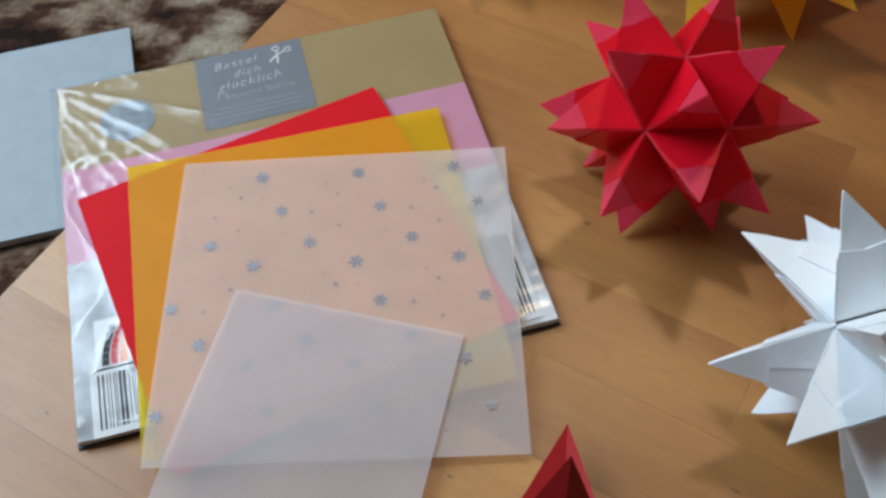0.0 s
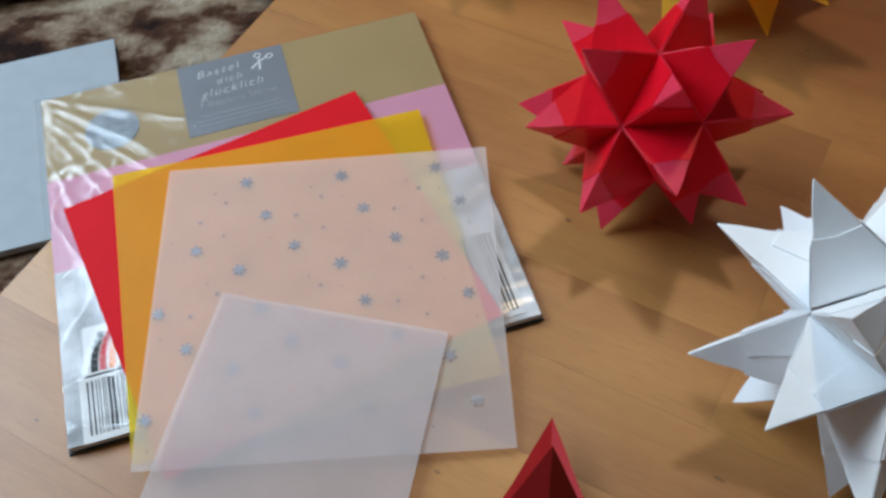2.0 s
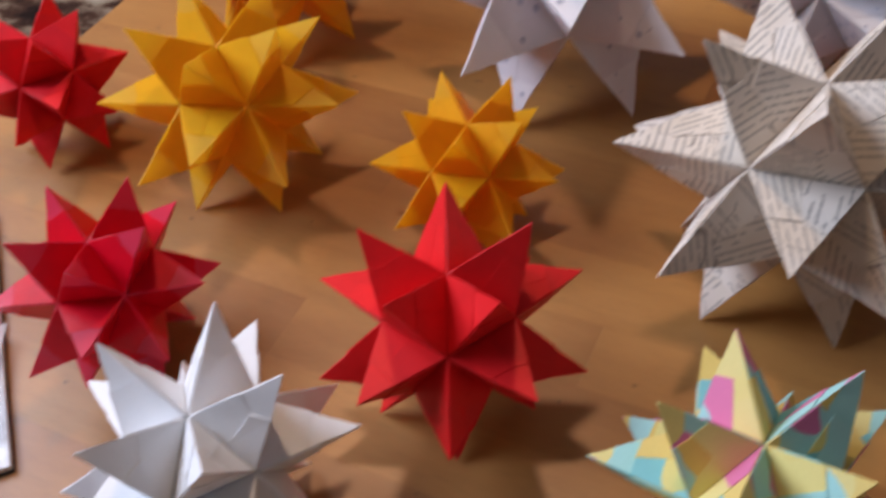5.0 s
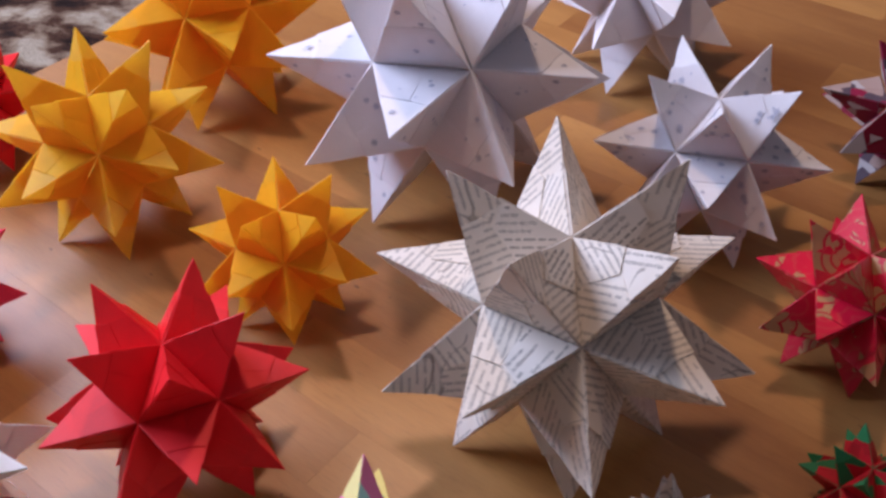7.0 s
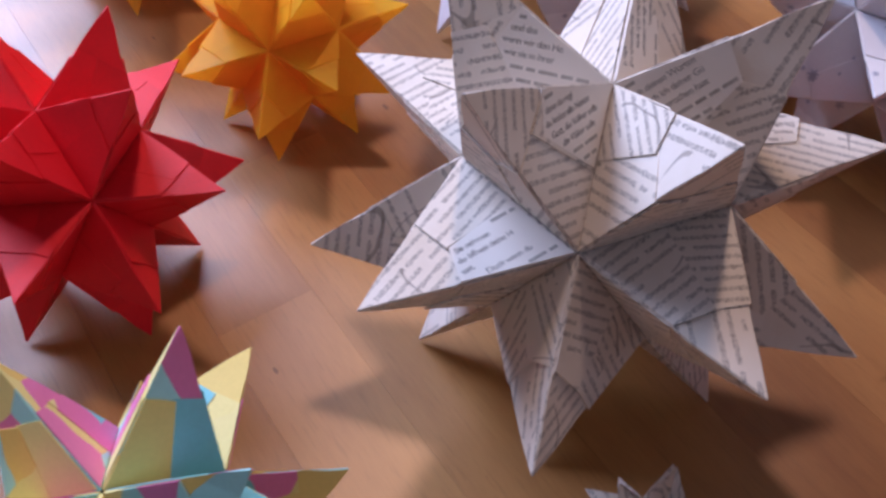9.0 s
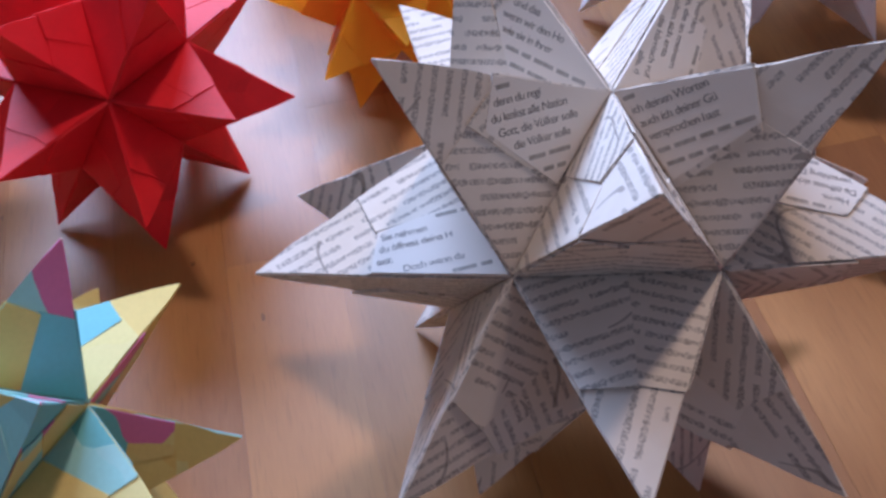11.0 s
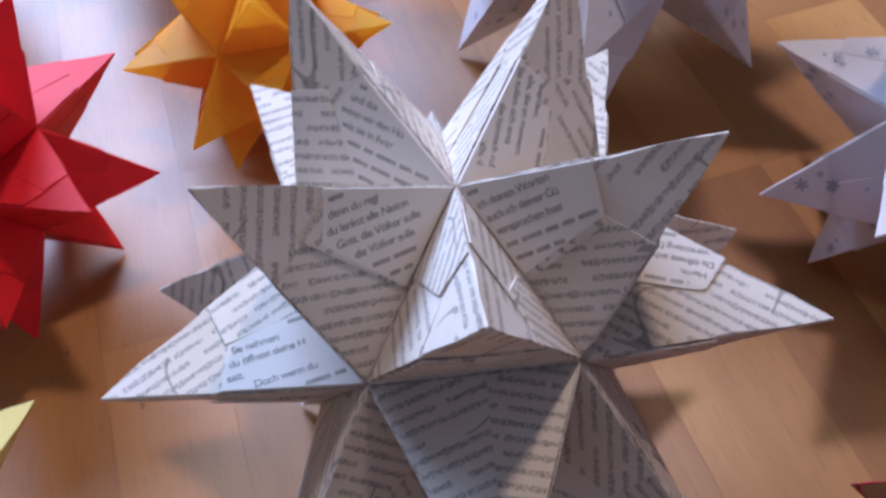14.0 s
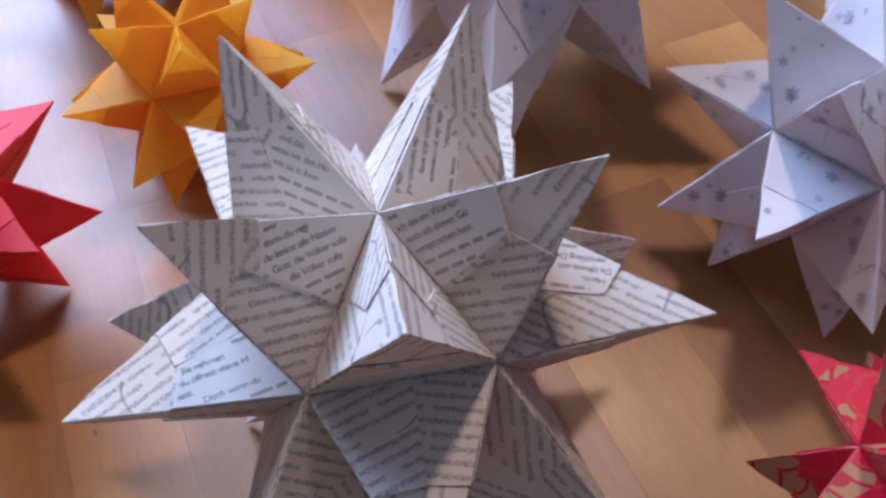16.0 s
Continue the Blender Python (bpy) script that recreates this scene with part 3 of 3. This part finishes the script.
SILVER = plain("silver_foil", (0.23, 0.26, 0.29), 0.40, 0.35, 160.0, 0.9)
INK_WHITE = plain("white_ink", (0.66, 0.66, 0.66), 0.6, 0.03, 80.0, 0.0)
INK_GREY = plain("grey_label_ink", (0.27, 0.28, 0.30), 0.6, 0.05, 80.0, 0.0)
INK_PALE = plain("pale_label_ink", (0.46, 0.47, 0.49), 0.6, 0.05, 80.0, 0.0)
INK_BLACK = plain("black_ink", (0.015, 0.015, 0.017), 0.6, 0.1, 80.0, 0.0)
INK_RED = plain("red_ink", (0.55, 0.02, 0.03), 0.6, 0.1, 80.0, 0.0)
INK_ORANGE = plain("orange_ink", (0.75, 0.25, 0.04), 0.6, 0.1, 80.0, 0.0)
INK_CREAM = plain("cream_ink", (0.75, 0.62, 0.35), 0.6, 0.1, 80.0, 0.0)

pack = thing("paper_pack", PACK, "pack of star folding papers in a clear crinkled sleeve", "paper pack")
TOP = 0.0046


def plate(name, u0, u1, v0, v1, mat, z, label="", thick=0.0001):
    bm = bmesh.new()
    box(bm, (u1 - u0, v1 - v0, thick), ((u0 + u1) / 2, (v0 + v1) / 2, z + thick / 2))
    return part(name, bm, mat, pack, label)


bm = bmesh.new()
box(bm, (0.199, 0.199, TOP - 0.0012), (0, 0, 0.0012 + (TOP - 0.0012) / 2), 0.0004)
part("sheet_stack", bm, PAGE_EDGE, pack)
bm = bmesh.new()
box(bm, (0.201, 0.201, 0.0011), (0, 0, 0.0006), 0.0002)
part("backing_card", bm, BLACK, pack, "black backing card")
plate("gold_band", -0.0995, 0.0995, 0.043, 0.0995, GOLD_CARD, TOP, "gold-beige printed band")
plate("pink_band", -0.0995, 0.0995, -0.012, 0.043, PINK_CARD, TOP, "pink printed band")
plate("photo_band", -0.0995, 0.0995, -0.0995, -0.012, PHOTO, TOP, "pale photo print")
plate("label", -0.0296, 0.0257, 0.049, 0.0992, SLATE, TOP + 0.0002, "slate grey label with white writing")
bm = bmesh.new()
bmesh.ops.create_cone(bm, cap_ends=True, segments=48, radius1=0.0135, radius2=0.0135, depth=0.0002, matrix=Matrix.Translation((-0.066, 0.068, TOP + 0.0003)))
part("round_sticker", bm, SILVER, pack, "round silver sticker")


def writing(text, size, u, v, z, mat, shear=0.0, turn=0.0, space=1.0):
    data = bpy.data.curves.new("writing", "FONT")
    data.body, data.size, data.shear, data.space_character = text, size, shear, space
    data.align_x = "CENTER"
    data.extrude = 0.00004
    data.offset = -0.00014
    data.materials.append(mat)
    ob = new("writing", data)
    ob.parent = pack
    ob.matrix_basis = pose(u, v, z, 0, 0, turn)
    return ob


LZ = TOP + 0.00042
writing("Bastel", 0.0074, -0.0095, 0.0885, LZ, INK_WHITE, 0.3, 3, 1.25)
writing("dich", 0.0068, -0.0045, 0.0812, LZ, INK_WHITE, 0.3, 3, 1.25)
writing("glücklich", 0.0078, -0.0040, 0.0738, LZ, INK_WHITE, 0.3, 3, 1.18)
writing("7 Bascetta Sterne", 0.0057, -0.0020, 0.0668, LZ, INK_PALE, 0.0, 0, 1.0)
for i, (w, v) in enumerate(((0.040, 0.0605), (0.046, 0.0575), (0.043, 0.0545))):
    plate("writing_line", -0.002 - w / 2, -0.002 + w / 2, v, v + 0.0007, INK_GREY, TOP + 0.0003)
# drawn scissors
bm = bmesh.new()
PIVOT = Vector((0.0128, 0.0905, LZ))


def stroke(p, q, w):
    d = q - p
    box(bm, (d.length, w, 0.00012), (0, 0, 0), 0, Matrix.Translation(PIVOT + (p + q) / 2) @ Matrix.Rotation(math.atan2(d.y, d.x), 4, "Z"))


for blade, ring in ((Vector((-0.0048, -0.0042, 0)), Vector((0.0056, 0.0022, 0))), (Vector((-0.0008, -0.0062, 0)), Vector((-0.0004, 0.0044, 0)))):
    stroke(blade, Vector((0, 0, 0)), 0.0011)
    stroke(Vector((0, 0, 0)), ring * 0.72, 0.0009)
    for i in range(14):
        stroke(ring + Vector((0.0016 * math.cos(i * math.tau / 14), 0.0016 * math.sin(i * math.tau / 14), 0)), ring + Vector((0.0016 * math.cos((i + 1) * math.tau / 14), 0.0016 * math.sin((i + 1) * math.tau / 14), 0)), 0.0007)
part("scissors_drawing", bm, INK_WHITE, pack, "white drawn scissors")

# emblem and bar codes
plate("emblem_ground", -0.090, -0.045, -0.070, -0.045, INK_WHITE, TOP + 0.0003, "white box with a striped emblem")
for i, (mat, u) in enumerate(((INK_BLACK, -0.086), (INK_RED, -0.0825), (INK_ORANGE, -0.0785), (INK_CREAM, -0.0745))):
    bm = bmesh.new()
    for j in range(6):
        f = j / 5
        box(bm, (0.0030, 0.0030, 0.0001), (u + 0.004 * f * f, -0.0665 + 0.016 * f, TOP + 0.00045))
    part("emblem_stripe", bm, mat, pack)
for v in (-0.0575, -0.0655):
    plate("writing_line", -0.069, -0.050, v, v + 0.0042, INK_BLACK, TOP + 0.0005)
rng = random.Random(5)


def bar_code(u0, u1, v0, v1):
    plate("bar_code_ground", u0 - 0.003, u1 + 0.003, v0 - 0.003, v1 + 0.003, INK_WHITE, TOP + 0.0003)
    bm = bmesh.new()
    u = u0
    while u < u1:
        w = rng.choice((0.0004, 0.0004, 0.0008, 0.0012))
        box(bm, (w, v1 - v0, 0.0001), (u + w / 2, (v0 + v1) / 2, TOP + 0.00045))
        u += w + rng.choice((0.0005, 0.0008, 0.0011))
    part("bar_code", bm, INK_BLACK, pack, "black printed bar code")


bar_code(-0.090, -0.056, -0.097, -0.072)
bar_code(0.060, 0.091, -0.094, -0.052)
plate("red_print", 0.052, 0.058, -0.090, -0.070, INK_RED, TOP + 0.0003)

# the sleeve: a loose film over and round the stack
bm = bmesh.new()
N = 170
grid = [[None] * (N + 1) for _ in range(N + 1)]
for i in range(N + 1):
    for j in range(N + 1):
        u, v = -0.1035 + 0.2042 * i / N, -0.1020 + 0.2055 * j / N
        out = max(abs(u) - 0.0995, abs(v) - 0.0995, 0.0)
        z = TOP + 0.0010 - min(out / 0.004, 1.0) * 0.0036
        # creases fan out from the upper left corner; the film is crumpled along the left side
        du, dv = u + 0.112, v - 0.108
        fan, far = math.atan2(dv, du), math.hypot(du, dv)
        side = 1.0 if u < -0.03 else 0.06 if u > 0.03 else max(0.0, 1.0 - (u + 0.03) * 60)
        fold = 1 - abs(noise.noise(Vector((fan * 7.0, far * 3.0, 0.7)))) * 4.0
        left = max(0.0, min(1.0, (-0.045 - u) / 0.03))
        crumple = 1 - abs(noise.noise(Vector((u * 55 + 0.4 * math.sin(v * 80), v * 42, 2.0)))) * 3.6
        small = noise.noise(Vector((u * 90, v * 34, 2.0)))
        z += (0.0015 * max(fold, 0.0) ** 2 + 0.0012 * left * max(crumple, 0.0) ** 2 + 0.00006 * small) * side * (1.0 if out == 0 else 0.3)
        grid[i][j] = bm.verts.new((u, v, max(min(z, TOP + 0.0020), TOP + 0.0007 if out == 0 else 0.0008)))
for i in range(N):
    for j in range(N):
        bm.faces.new((grid[i][j], grid[i + 1][j], grid[i + 1][j + 1], grid[i][j + 1]))
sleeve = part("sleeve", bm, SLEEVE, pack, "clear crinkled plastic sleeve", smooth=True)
sleeve.visible_shadow = False

# ---------------------------------------------------------------- loose sheets
PACK_INV = PACK.inverted()


def sheet(name, corner, heading, side, layer, mat, label, curl=0.0, seed=0):
    """A square sheet from its top left corner, heading along its top edge (degrees); it lies on the pack and sags past its rim."""
    m = Matrix.Translation((corner[0], corner[1], 0)) @ Matrix.Rotation(radians(heading), 4, "Z")
    ob = thing(name, Matrix.Translation((corner[0], corner[1], 0)) @ Matrix.Rotation(radians(heading), 4, "Z"), label, "paper sheet", "loose paper sheets")
    bm = bmesh.new()
    uvl = bm.loops.layers.uv.new("UVMap")
    n = 22
    vs = {}
    for i in range(n + 1):
        for j in range(n + 1):
            x, y = side * i / n, -side * j / n
            w = m @ Vector((x, y, 0))
            p = PACK_INV @ w
            out = max(abs(p.x) - 0.101, abs(p.y) - 0.101, 0.0)
            k = min(out / 0.06, 1.0)
            k = k * k * (3 - 2 * k)
            z = (TOP + 0.0022) * (1 - k) + 0.0012 * k + layer
            z += 0.0006 * (noise.noise(Vector((w.x * 18 + seed, w.y * 18, seed))) + 0.6)
            z += curl * ((i / n - 0.5) ** 2 + (j / n - 0.5) ** 2)
            vs[i, j] = bm.verts.new((x, y, z))
    for i in range(n):
        for j in range(n):
            f = bm.faces.new((vs[i, j + 1], vs[i + 1, j + 1], vs[i + 1, j], vs[i, j]))
            for l in f.loops:
                l[uvl].uv = (l.vert.co.x, l.vert.co.y)
    part("sheet", bm, mat, ob, smooth=True)
    return ob, m


def vellum(name, colour, share, back, rough=0.5):
    return paper(name, colour, rough, 0.04, back, 0.45, share)


RED_SHEET = paper("red_sheet_paper", (0.66, 0.008, 0.016), 0.6, 0.05, 0.05, 0.1)
YELLOW_SHEET = vellum("yellow_sheet_vellum", (1.0, 0.74, 0.016), 0.56, 0.25)
SNOW_SHEET = vellum("snow_sheet_vellum", (0.95, 0.91, 0.90), 0.56, 0.22)
SMALL_SHEET = vellum("small_sheet_vellum", (0.88, 0.83, 0.84), 0.48, 0.25)

sheet("paper_sheet", (-0.1253, 0.0531), 26.3, 0.15, 0.0003, RED_SHEET, "square sheet of strong red paper on the pack", seed=1)
sheet("paper_sheet", (-0.1050, 0.0712), 12.6, 0.15, 0.0010, YELLOW_SHEET, "square sheet of see-through yellow vellum paper", seed=2)
snow, snow_m = sheet("paper_sheet", (-0.0773, 0.0718), 1.9, 0.15, 0.0018, SNOW_SHEET, "square white vellum sheet with grey printed snowflakes", seed=3)
sheet("paper_sheet", (-0.0443, 0.0008), -14.3, 0.10, 0.0030, SMALL_SHEET, "small plain square of whitish vellum paper", seed=4)

rng = random.Random(11)
bm = bmesh.new()
placed = []
SILVER_INK = plain("silver_ink", (0.27, 0.275, 0.305), 0.48, 0.15, 300.0, 0.0, 0.25, 0.4)
spots = []
for row in range(-1, 4):
    for col in range(-1, 5):
        x0, y0 = 0.0370 + 0.0444 * col, -0.0105 - 0.0493 * row
        for dx, dy, r in ((0, 0, 0.0037), (0.0104, -0.0203, 0.0034), (0.0240, -0.0380, 0.0034), (-0.0140, -0.0060, 0.0008), (-0.0087, -0.0115, 0.0013), (-0.0200, -0.0220, 0.0013), (-0.0080, -0.0300, 0.0011), (0.0010, -0.0125, 0.0006), (0.0130, -0.0330, 0.0006)):
            spots.append((x0 + dx + rng.uniform(-0.0004, 0.0004), y0 + dy + rng.uniform(-0.0004, 0.0004), r))
for x, y, r in spots:
    if 0.003 < x < 0.147 and -0.147 < y < -0.003 and all((x - a) ** 2 + (y - b) ** 2 > (0.0008 + r + c) ** 2 for a, b, c in placed):
        placed.append((x, y, r))
        w = snow_m @ Vector((x, y, 0))
        p = PACK_INV @ w
        k = min(max(abs(p.x) - 0.101, abs(p.y) - 0.101, 0.0) / 0.06, 1.0)
        k = k * k * (3 - 2 * k)
        z = (TOP + 0.0022) * (1 - k) + 0.0012 * k + 0.0018 + 0.0006 * (noise.noise(Vector((w.x * 18 + 3, w.y * 18, 3))) + 0.6)
        snowflake(bm, Matrix.Translation((x, y, z + 0.0001)) @ Matrix.Rotation(rng.uniform(0, 1), 4, "Z"), r)
part("snowflake_print", bm, SILVER_INK, snow, "silver-grey printed snowflakes")

# ---------------------------------------------------------------- loose folded unit


DARK_RED = paper("dark_red_paper", (0.36, 0.008, 0.012), 0.55, 0.1, 0.05, 0.3)


def folded_unit():
    """One folded unit of a star: two hollow prongs joined at their feet, open towards the front."""
    ob = thing("folded_unit", pose(0, 0, 0), "single folded unit of dark red paper with two prongs", "folded paper")
    tip1, tip2 = Vector((0.0920, -0.0635, 0.0090)), Vector((0.0850, -0.1070, 0.0830))
    la, ra = Vector((0.0560, -0.1230, 0.0290)), Vector((0.1035, -0.1240, 0.0290))
    keel, dip, back = Vector((0.0820, -0.1200, 0.0012)), Vector((0.0835, -0.1180, 0.0210)), Vector((0.0790, -0.1500, 0.0012))
    for name, faces in (("lower_prong", ((tip1, keel, la), (tip1, ra, keel), (tip1, la, dip), (tip1, dip, ra))), ("upper_prong", ((tip2, la, back), (tip2, back, ra), (tip2, ra, dip), (tip2, dip, la), (la, keel, back), (back, keel, ra)))):
        bm = bmesh.new()
        uvl = bm.loops.layers.uv.new("UVMap")
        for tri in faces:
            f = bm.faces.new([bm.verts.new(p) for p in tri])
            for l in f.loops:
                l[uvl].uv = (l.vert.co.x, l.vert.co.y + l.vert.co.z)
        bmesh.ops.remove_doubles(bm, verts=bm.verts[:], dist=1e-6)
        bmesh.ops.subdivide_edges(bm, edges=bm.edges[:], cuts=3, use_grid_fill=True)
        for p in bm.verts:
            p.co += 0.0006 * noise.noise_vector(p.co * 70.0)
        bmesh.ops.recalc_face_normals(bm, faces=bm.faces[:])
        bmesh.ops.solidify(bm, geom=bm.faces[:], thickness=0.0006)
        part(name, bm, DARK_RED, ob)
    return ob


folded_unit()

# ---------------------------------------------------------------- the stars
paper_star(0.1427, 0.0600, 53.90, 0.0597, -0.025, 0.006, 0.978, 0.532, CRIMSON_TIP, CRIMSON, "glossy crimson vellum paper star with paler pink tips", 1)
paper_star(0.2061, -0.0585, 0.18, 0.0689, 0.018, -0.003, 1.038, 0.483, WHITE, WHITE, "plain white paper star with visible pocket slits", 2)
paper_star(0.3155, 0.0018, 11.29, 0.0681, -0.002, 0.000, 1.002, 0.519, SCARLET, SCARLET, "bright scarlet matt paper star", 3)
paper_star(0.2030, 0.1884, 43.06, 0.0778, 0.036, -0.005, 0.967, 0.485, YELLOW_TIP, YELLOW, "large golden yellow vellum paper star", 4)
paper_star(0.3366, 0.1208, 36.56, 0.0569, -0.009, 0.017, 0.978, 0.538, ORANGE_TIP, ORANGE, "small orange-yellow paper star", 5)
paper_star(0.0778, 0.2466, 4.55, 0.0570, -0.053, -0.010, 1.018, 0.549, SCARLET, RED, "red paper star near the table edge", 6)
paper_star(0.4251, -0.1024, 19.38, 0.0678, -0.032, -0.005, 1.011, 0.496, PASTEL, PASTEL, "pastel patchwork paper star in yellow, teal and pink", 7)
page_star = paper_star(0.4984, 0.0573, 28.94, 0.0981, 0.000, 0.002, 0.995, 0.501, PAGES, PAGES_FLAP, "large paper star folded from printed book pages", 8, 0.014, 7)
paper_star(0.4117, 0.2533, 47.68, 0.1123, 0.010, -0.053, 1.020, 0.515, LILAC_TIP, LILAC, "very large whitish vellum star with small snowflakes", 9, flakes=5)
paper_star(0.5824, 0.2272, 48.08, 0.0762, 0.009, -0.005, 0.989, 0.524, LILAC_TIP, LILAC, "whitish vellum star with grey printed snowflakes", 10, flakes=6)
paper_star(0.6563, 0.1223, 21.76, 0.0570, 0.006, 0.000, 0.999, 0.533, SWIRL, SWIRL, "red gift paper star with gold scrolls", 11)
paper_star(0.2263, 0.3455, 10.90, 0.0867, 0.003, 0.009, 1.0, 0.511, ORANGE_TIP, ORANGE, "orange paper star at the back of the table", 12)
paper_star(0.5478, 0.4317, 63.44, 0.0896, 0.0, 0.0, 1.018, 0.511, LILAC_TIP, LILAC, "white vellum star at the back of the table", 13)
paper_star(0.7290, 0.3100, 34.30, 0.0680, 0.0, 0.0, 0.90, 0.511, DARKPRINT, DARKPRINT, "dark red and grey patterned paper star", 14)
paper_star(0.6456, 0.0096, 24.20, 0.0324, 0.0, 0.0, 1.0, 0.511, HOLLY_TIP, HOLLY, "tiny red printed paper star with green tips", 15)
paper_star(0.5550, -0.0220, 24.0, 0.0275, 0.0, 0.0, 1.0, 0.511, PAGES, PAGES_FLAP, "small paper star folded from printed pages", 16)

# ---------------------------------------------------------------- readable lines on the page star
PAGE_PLAIN = paper("page_plain", (0.80, 0.725, 0.64), 0.75, 0.04, 0.05, 0.2)
PAGE_INK = plain("page_ink", (0.27, 0.24, 0.21), 0.8, 0.2, 200.0, 0.0)


PAGE_BARS = plain("page_word_bar", (0.40, 0.36, 0.31), 0.8, 0.25, 500.0, 0.0)


def page_text(spike, near, far, reading, lines, size=0.0029, pitch=0.0037):
    """Rows of print on the flap beside one valley of a spike's face. spike, near, far: (ring, number) of the tip and of the
    face's two valleys; reading: the rows' direction, in shares of the edges from the tip to the near and the far valley.
    An empty row is filled with plain word bars."""
    R, v, sz = 0.0981, 0.501, 0.995
    turn = Matrix.Rotation(radians(28.94), 3, "Z")
    lat = math.atan(0.5)

    def valley(ring, k):
        if ring == "T":
            return turn @ Vector((0, 0, v * R * sz))
        az = radians(72 * k + (36 if ring == "U" else 0))
        return turn @ Vector((math.cos(lat) * math.cos(az), math.cos(lat) * math.sin(az), (1 if ring == "U" else -1) * math.sin(lat) * sz)) * v * R

    tip_lat = radians(52.62 if spike[0] == "t" else 10.81)
    az = radians(72 * spike[1])
    tip = turn @ Vector((math.cos(tip_lat) * math.cos(az), math.cos(tip_lat) * math.sin(az), math.sin(tip_lat) * sz)) * R
    a, b = valley(*near) - tip, valley(*far) - tip
    n = a.cross(b).normalized()
    if n.dot(tip + (a + b) / 3 - tip * 0.5) < 0:
        n = -n
    along = (a * reading[0] + b * reading[1]).normalized()
    up = n.cross(along)
    m = Matrix.Translation(tip + n * 0.0011) @ Matrix((along, up, n)).transposed().to_4x4()
    flap = [a * s + b * r for s, r in ((0.985, 0.0), (0.47, 0.004), (0.29, 0.27), (0.47, 0.50))]
    flap = [Vector((p.dot(along), p.dot(up))) for p in flap]
    if (flap[1] - flap[0]).cross(flap[2] - flap[0]) < 0:
        flap.reverse()
    bm = bmesh.new()
    hi = [bm.verts.new((p.x, p.y, -0.00005)) for p in flap]
    lo = [bm.verts.new((p.x, p.y, -0.0010)) for p in flap]
    bm.faces.new(hi)
    for i in range(4):
        bm.faces.new((lo[i], lo[(i + 1) % 4], hi[(i + 1) % 4], hi[i]))
    part("page_flap", bm, PAGE_PLAIN, page_star, m=m)

    def span(y):
        xs = []
        for p, q in zip(flap, flap[1:] + flap[:1]):
            if (p.y - y) * (q.y - y) < 0:
                xs.append(p.x + (q.x - p.x) * (y - p.y) / (q.y - p.y))
        return (min(xs), max(xs)) if len(xs) == 2 else (0.0, 0.0)

    rng = random.Random(len(lines) * 7 + spike[1])
    y = max(p.y for p in flap) - pitch * 0.9
    row = 0
    bars = bmesh.new()
    while y > min(p.y for p in flap):
        l0, r0 = span(y)
        l1, r1 = span(y + size * 0.6)
        left, right = max(l0, l1) + 0.0008, min(r0, r1) - 0.0008
        text = lines[row] if row < len(lines) else ""
        fits = max(0, int((right - left) / (size * 0.43)))
        if text and fits > 2:
            data = bpy.data.curves.new("print_line", "FONT")
            data.body, data.size, data.space_character = text[:fits], size, 0.9
            data.extrude = 0.00003
            data.materials.append(PAGE_INK)
            ob = new("print_line", data)
            ob.parent = page_star
            ob.matrix_basis = m @ Matrix.Translation((left, y, 0))
        elif not text:
            x = left
            while x < right - 0.0015:
                w = min(rng.uniform(0.0025, 0.0075), right - x)
                box(bars, (w, size * 0.38, 0.00006), (x + w / 2, y + size * 0.2, 0.0))
                x += w + 0.0011
        y -= pitch
        row += 1
    tagged(part("word_bar", bars, PAGE_BARS, page_star, m=m), kind="stuff")


page_text(("t", 3), ("T", 0), ("U", 3), (0.492, -0.174), ("", "denn du regi", "du lenkst alle Nation", "Gott, die Völker sollen", "die Völker sollen"))
page_text(("t", 0), ("T", 0), ("U", 4), (-0.301, -0.104), ("", "ich deinen Worten", "auch ich deiner Gü", "versprochen hast"))
page_text(("t", 2), ("T", 0), ("U", 2), (0.62, -0.311), ("", "und das Gem", "wenn wir den Ho", "wie sie in ihrer"))
page_text(("t", 1), ("T", 0), ("U", 0), (0.242, 0.189), ("", "werden,", "alle, die an meinem", "Sie sollen sich ents", "die hämisch rufen:", "alle, die deine", "ich jubeln"))
page_text(("u", 0), ("U", 0), ("U", 4), (0.173, 0.168), ("", "Herrn.", "Da öffnete sich", "verschlang Da"))
page_text(("u", 3), ("U", 3), ("U", 2), (0.189, 0.114), ("", "Sie nehmen", "du öffnest deine H", "satt.", "Doch wenn du"))

# ---------------------------------------------------------------- staves of the table top
rng = random.Random(21)
stave_meshes = {}


def stave_mesh(length, width):
    key = (length, width)
    if key not in stave_meshes:
        bm = bmesh.new()
        box(bm, (length - 0.00008, width - 0.00008, 0.0048), (0, 0, -0.0024))
        me = bpy.data.meshes.new("stave")
        bm.to_mesh(me)
        bm.free()
        me.materials.append(BEECH)
        stave_meshes[key] = me
    return stave_meshes[key]


y = -1.10
while y < 0.86:
    width = rng.choice((0.036, 0.042, 0.048))
    x = 0.003
    while x < 1.16:
        length = rng.choice((0.22, 0.30, 0.38, 0.46))
        if x + length > 1.10:
            length = round(1.167 - x, 3)
        ob = new("stave", stave_mesh(length, width))
        ob.parent = table
        ob.matrix_basis = pose(x + length / 2, y + width / 2, 0)
        x += length
    y += width
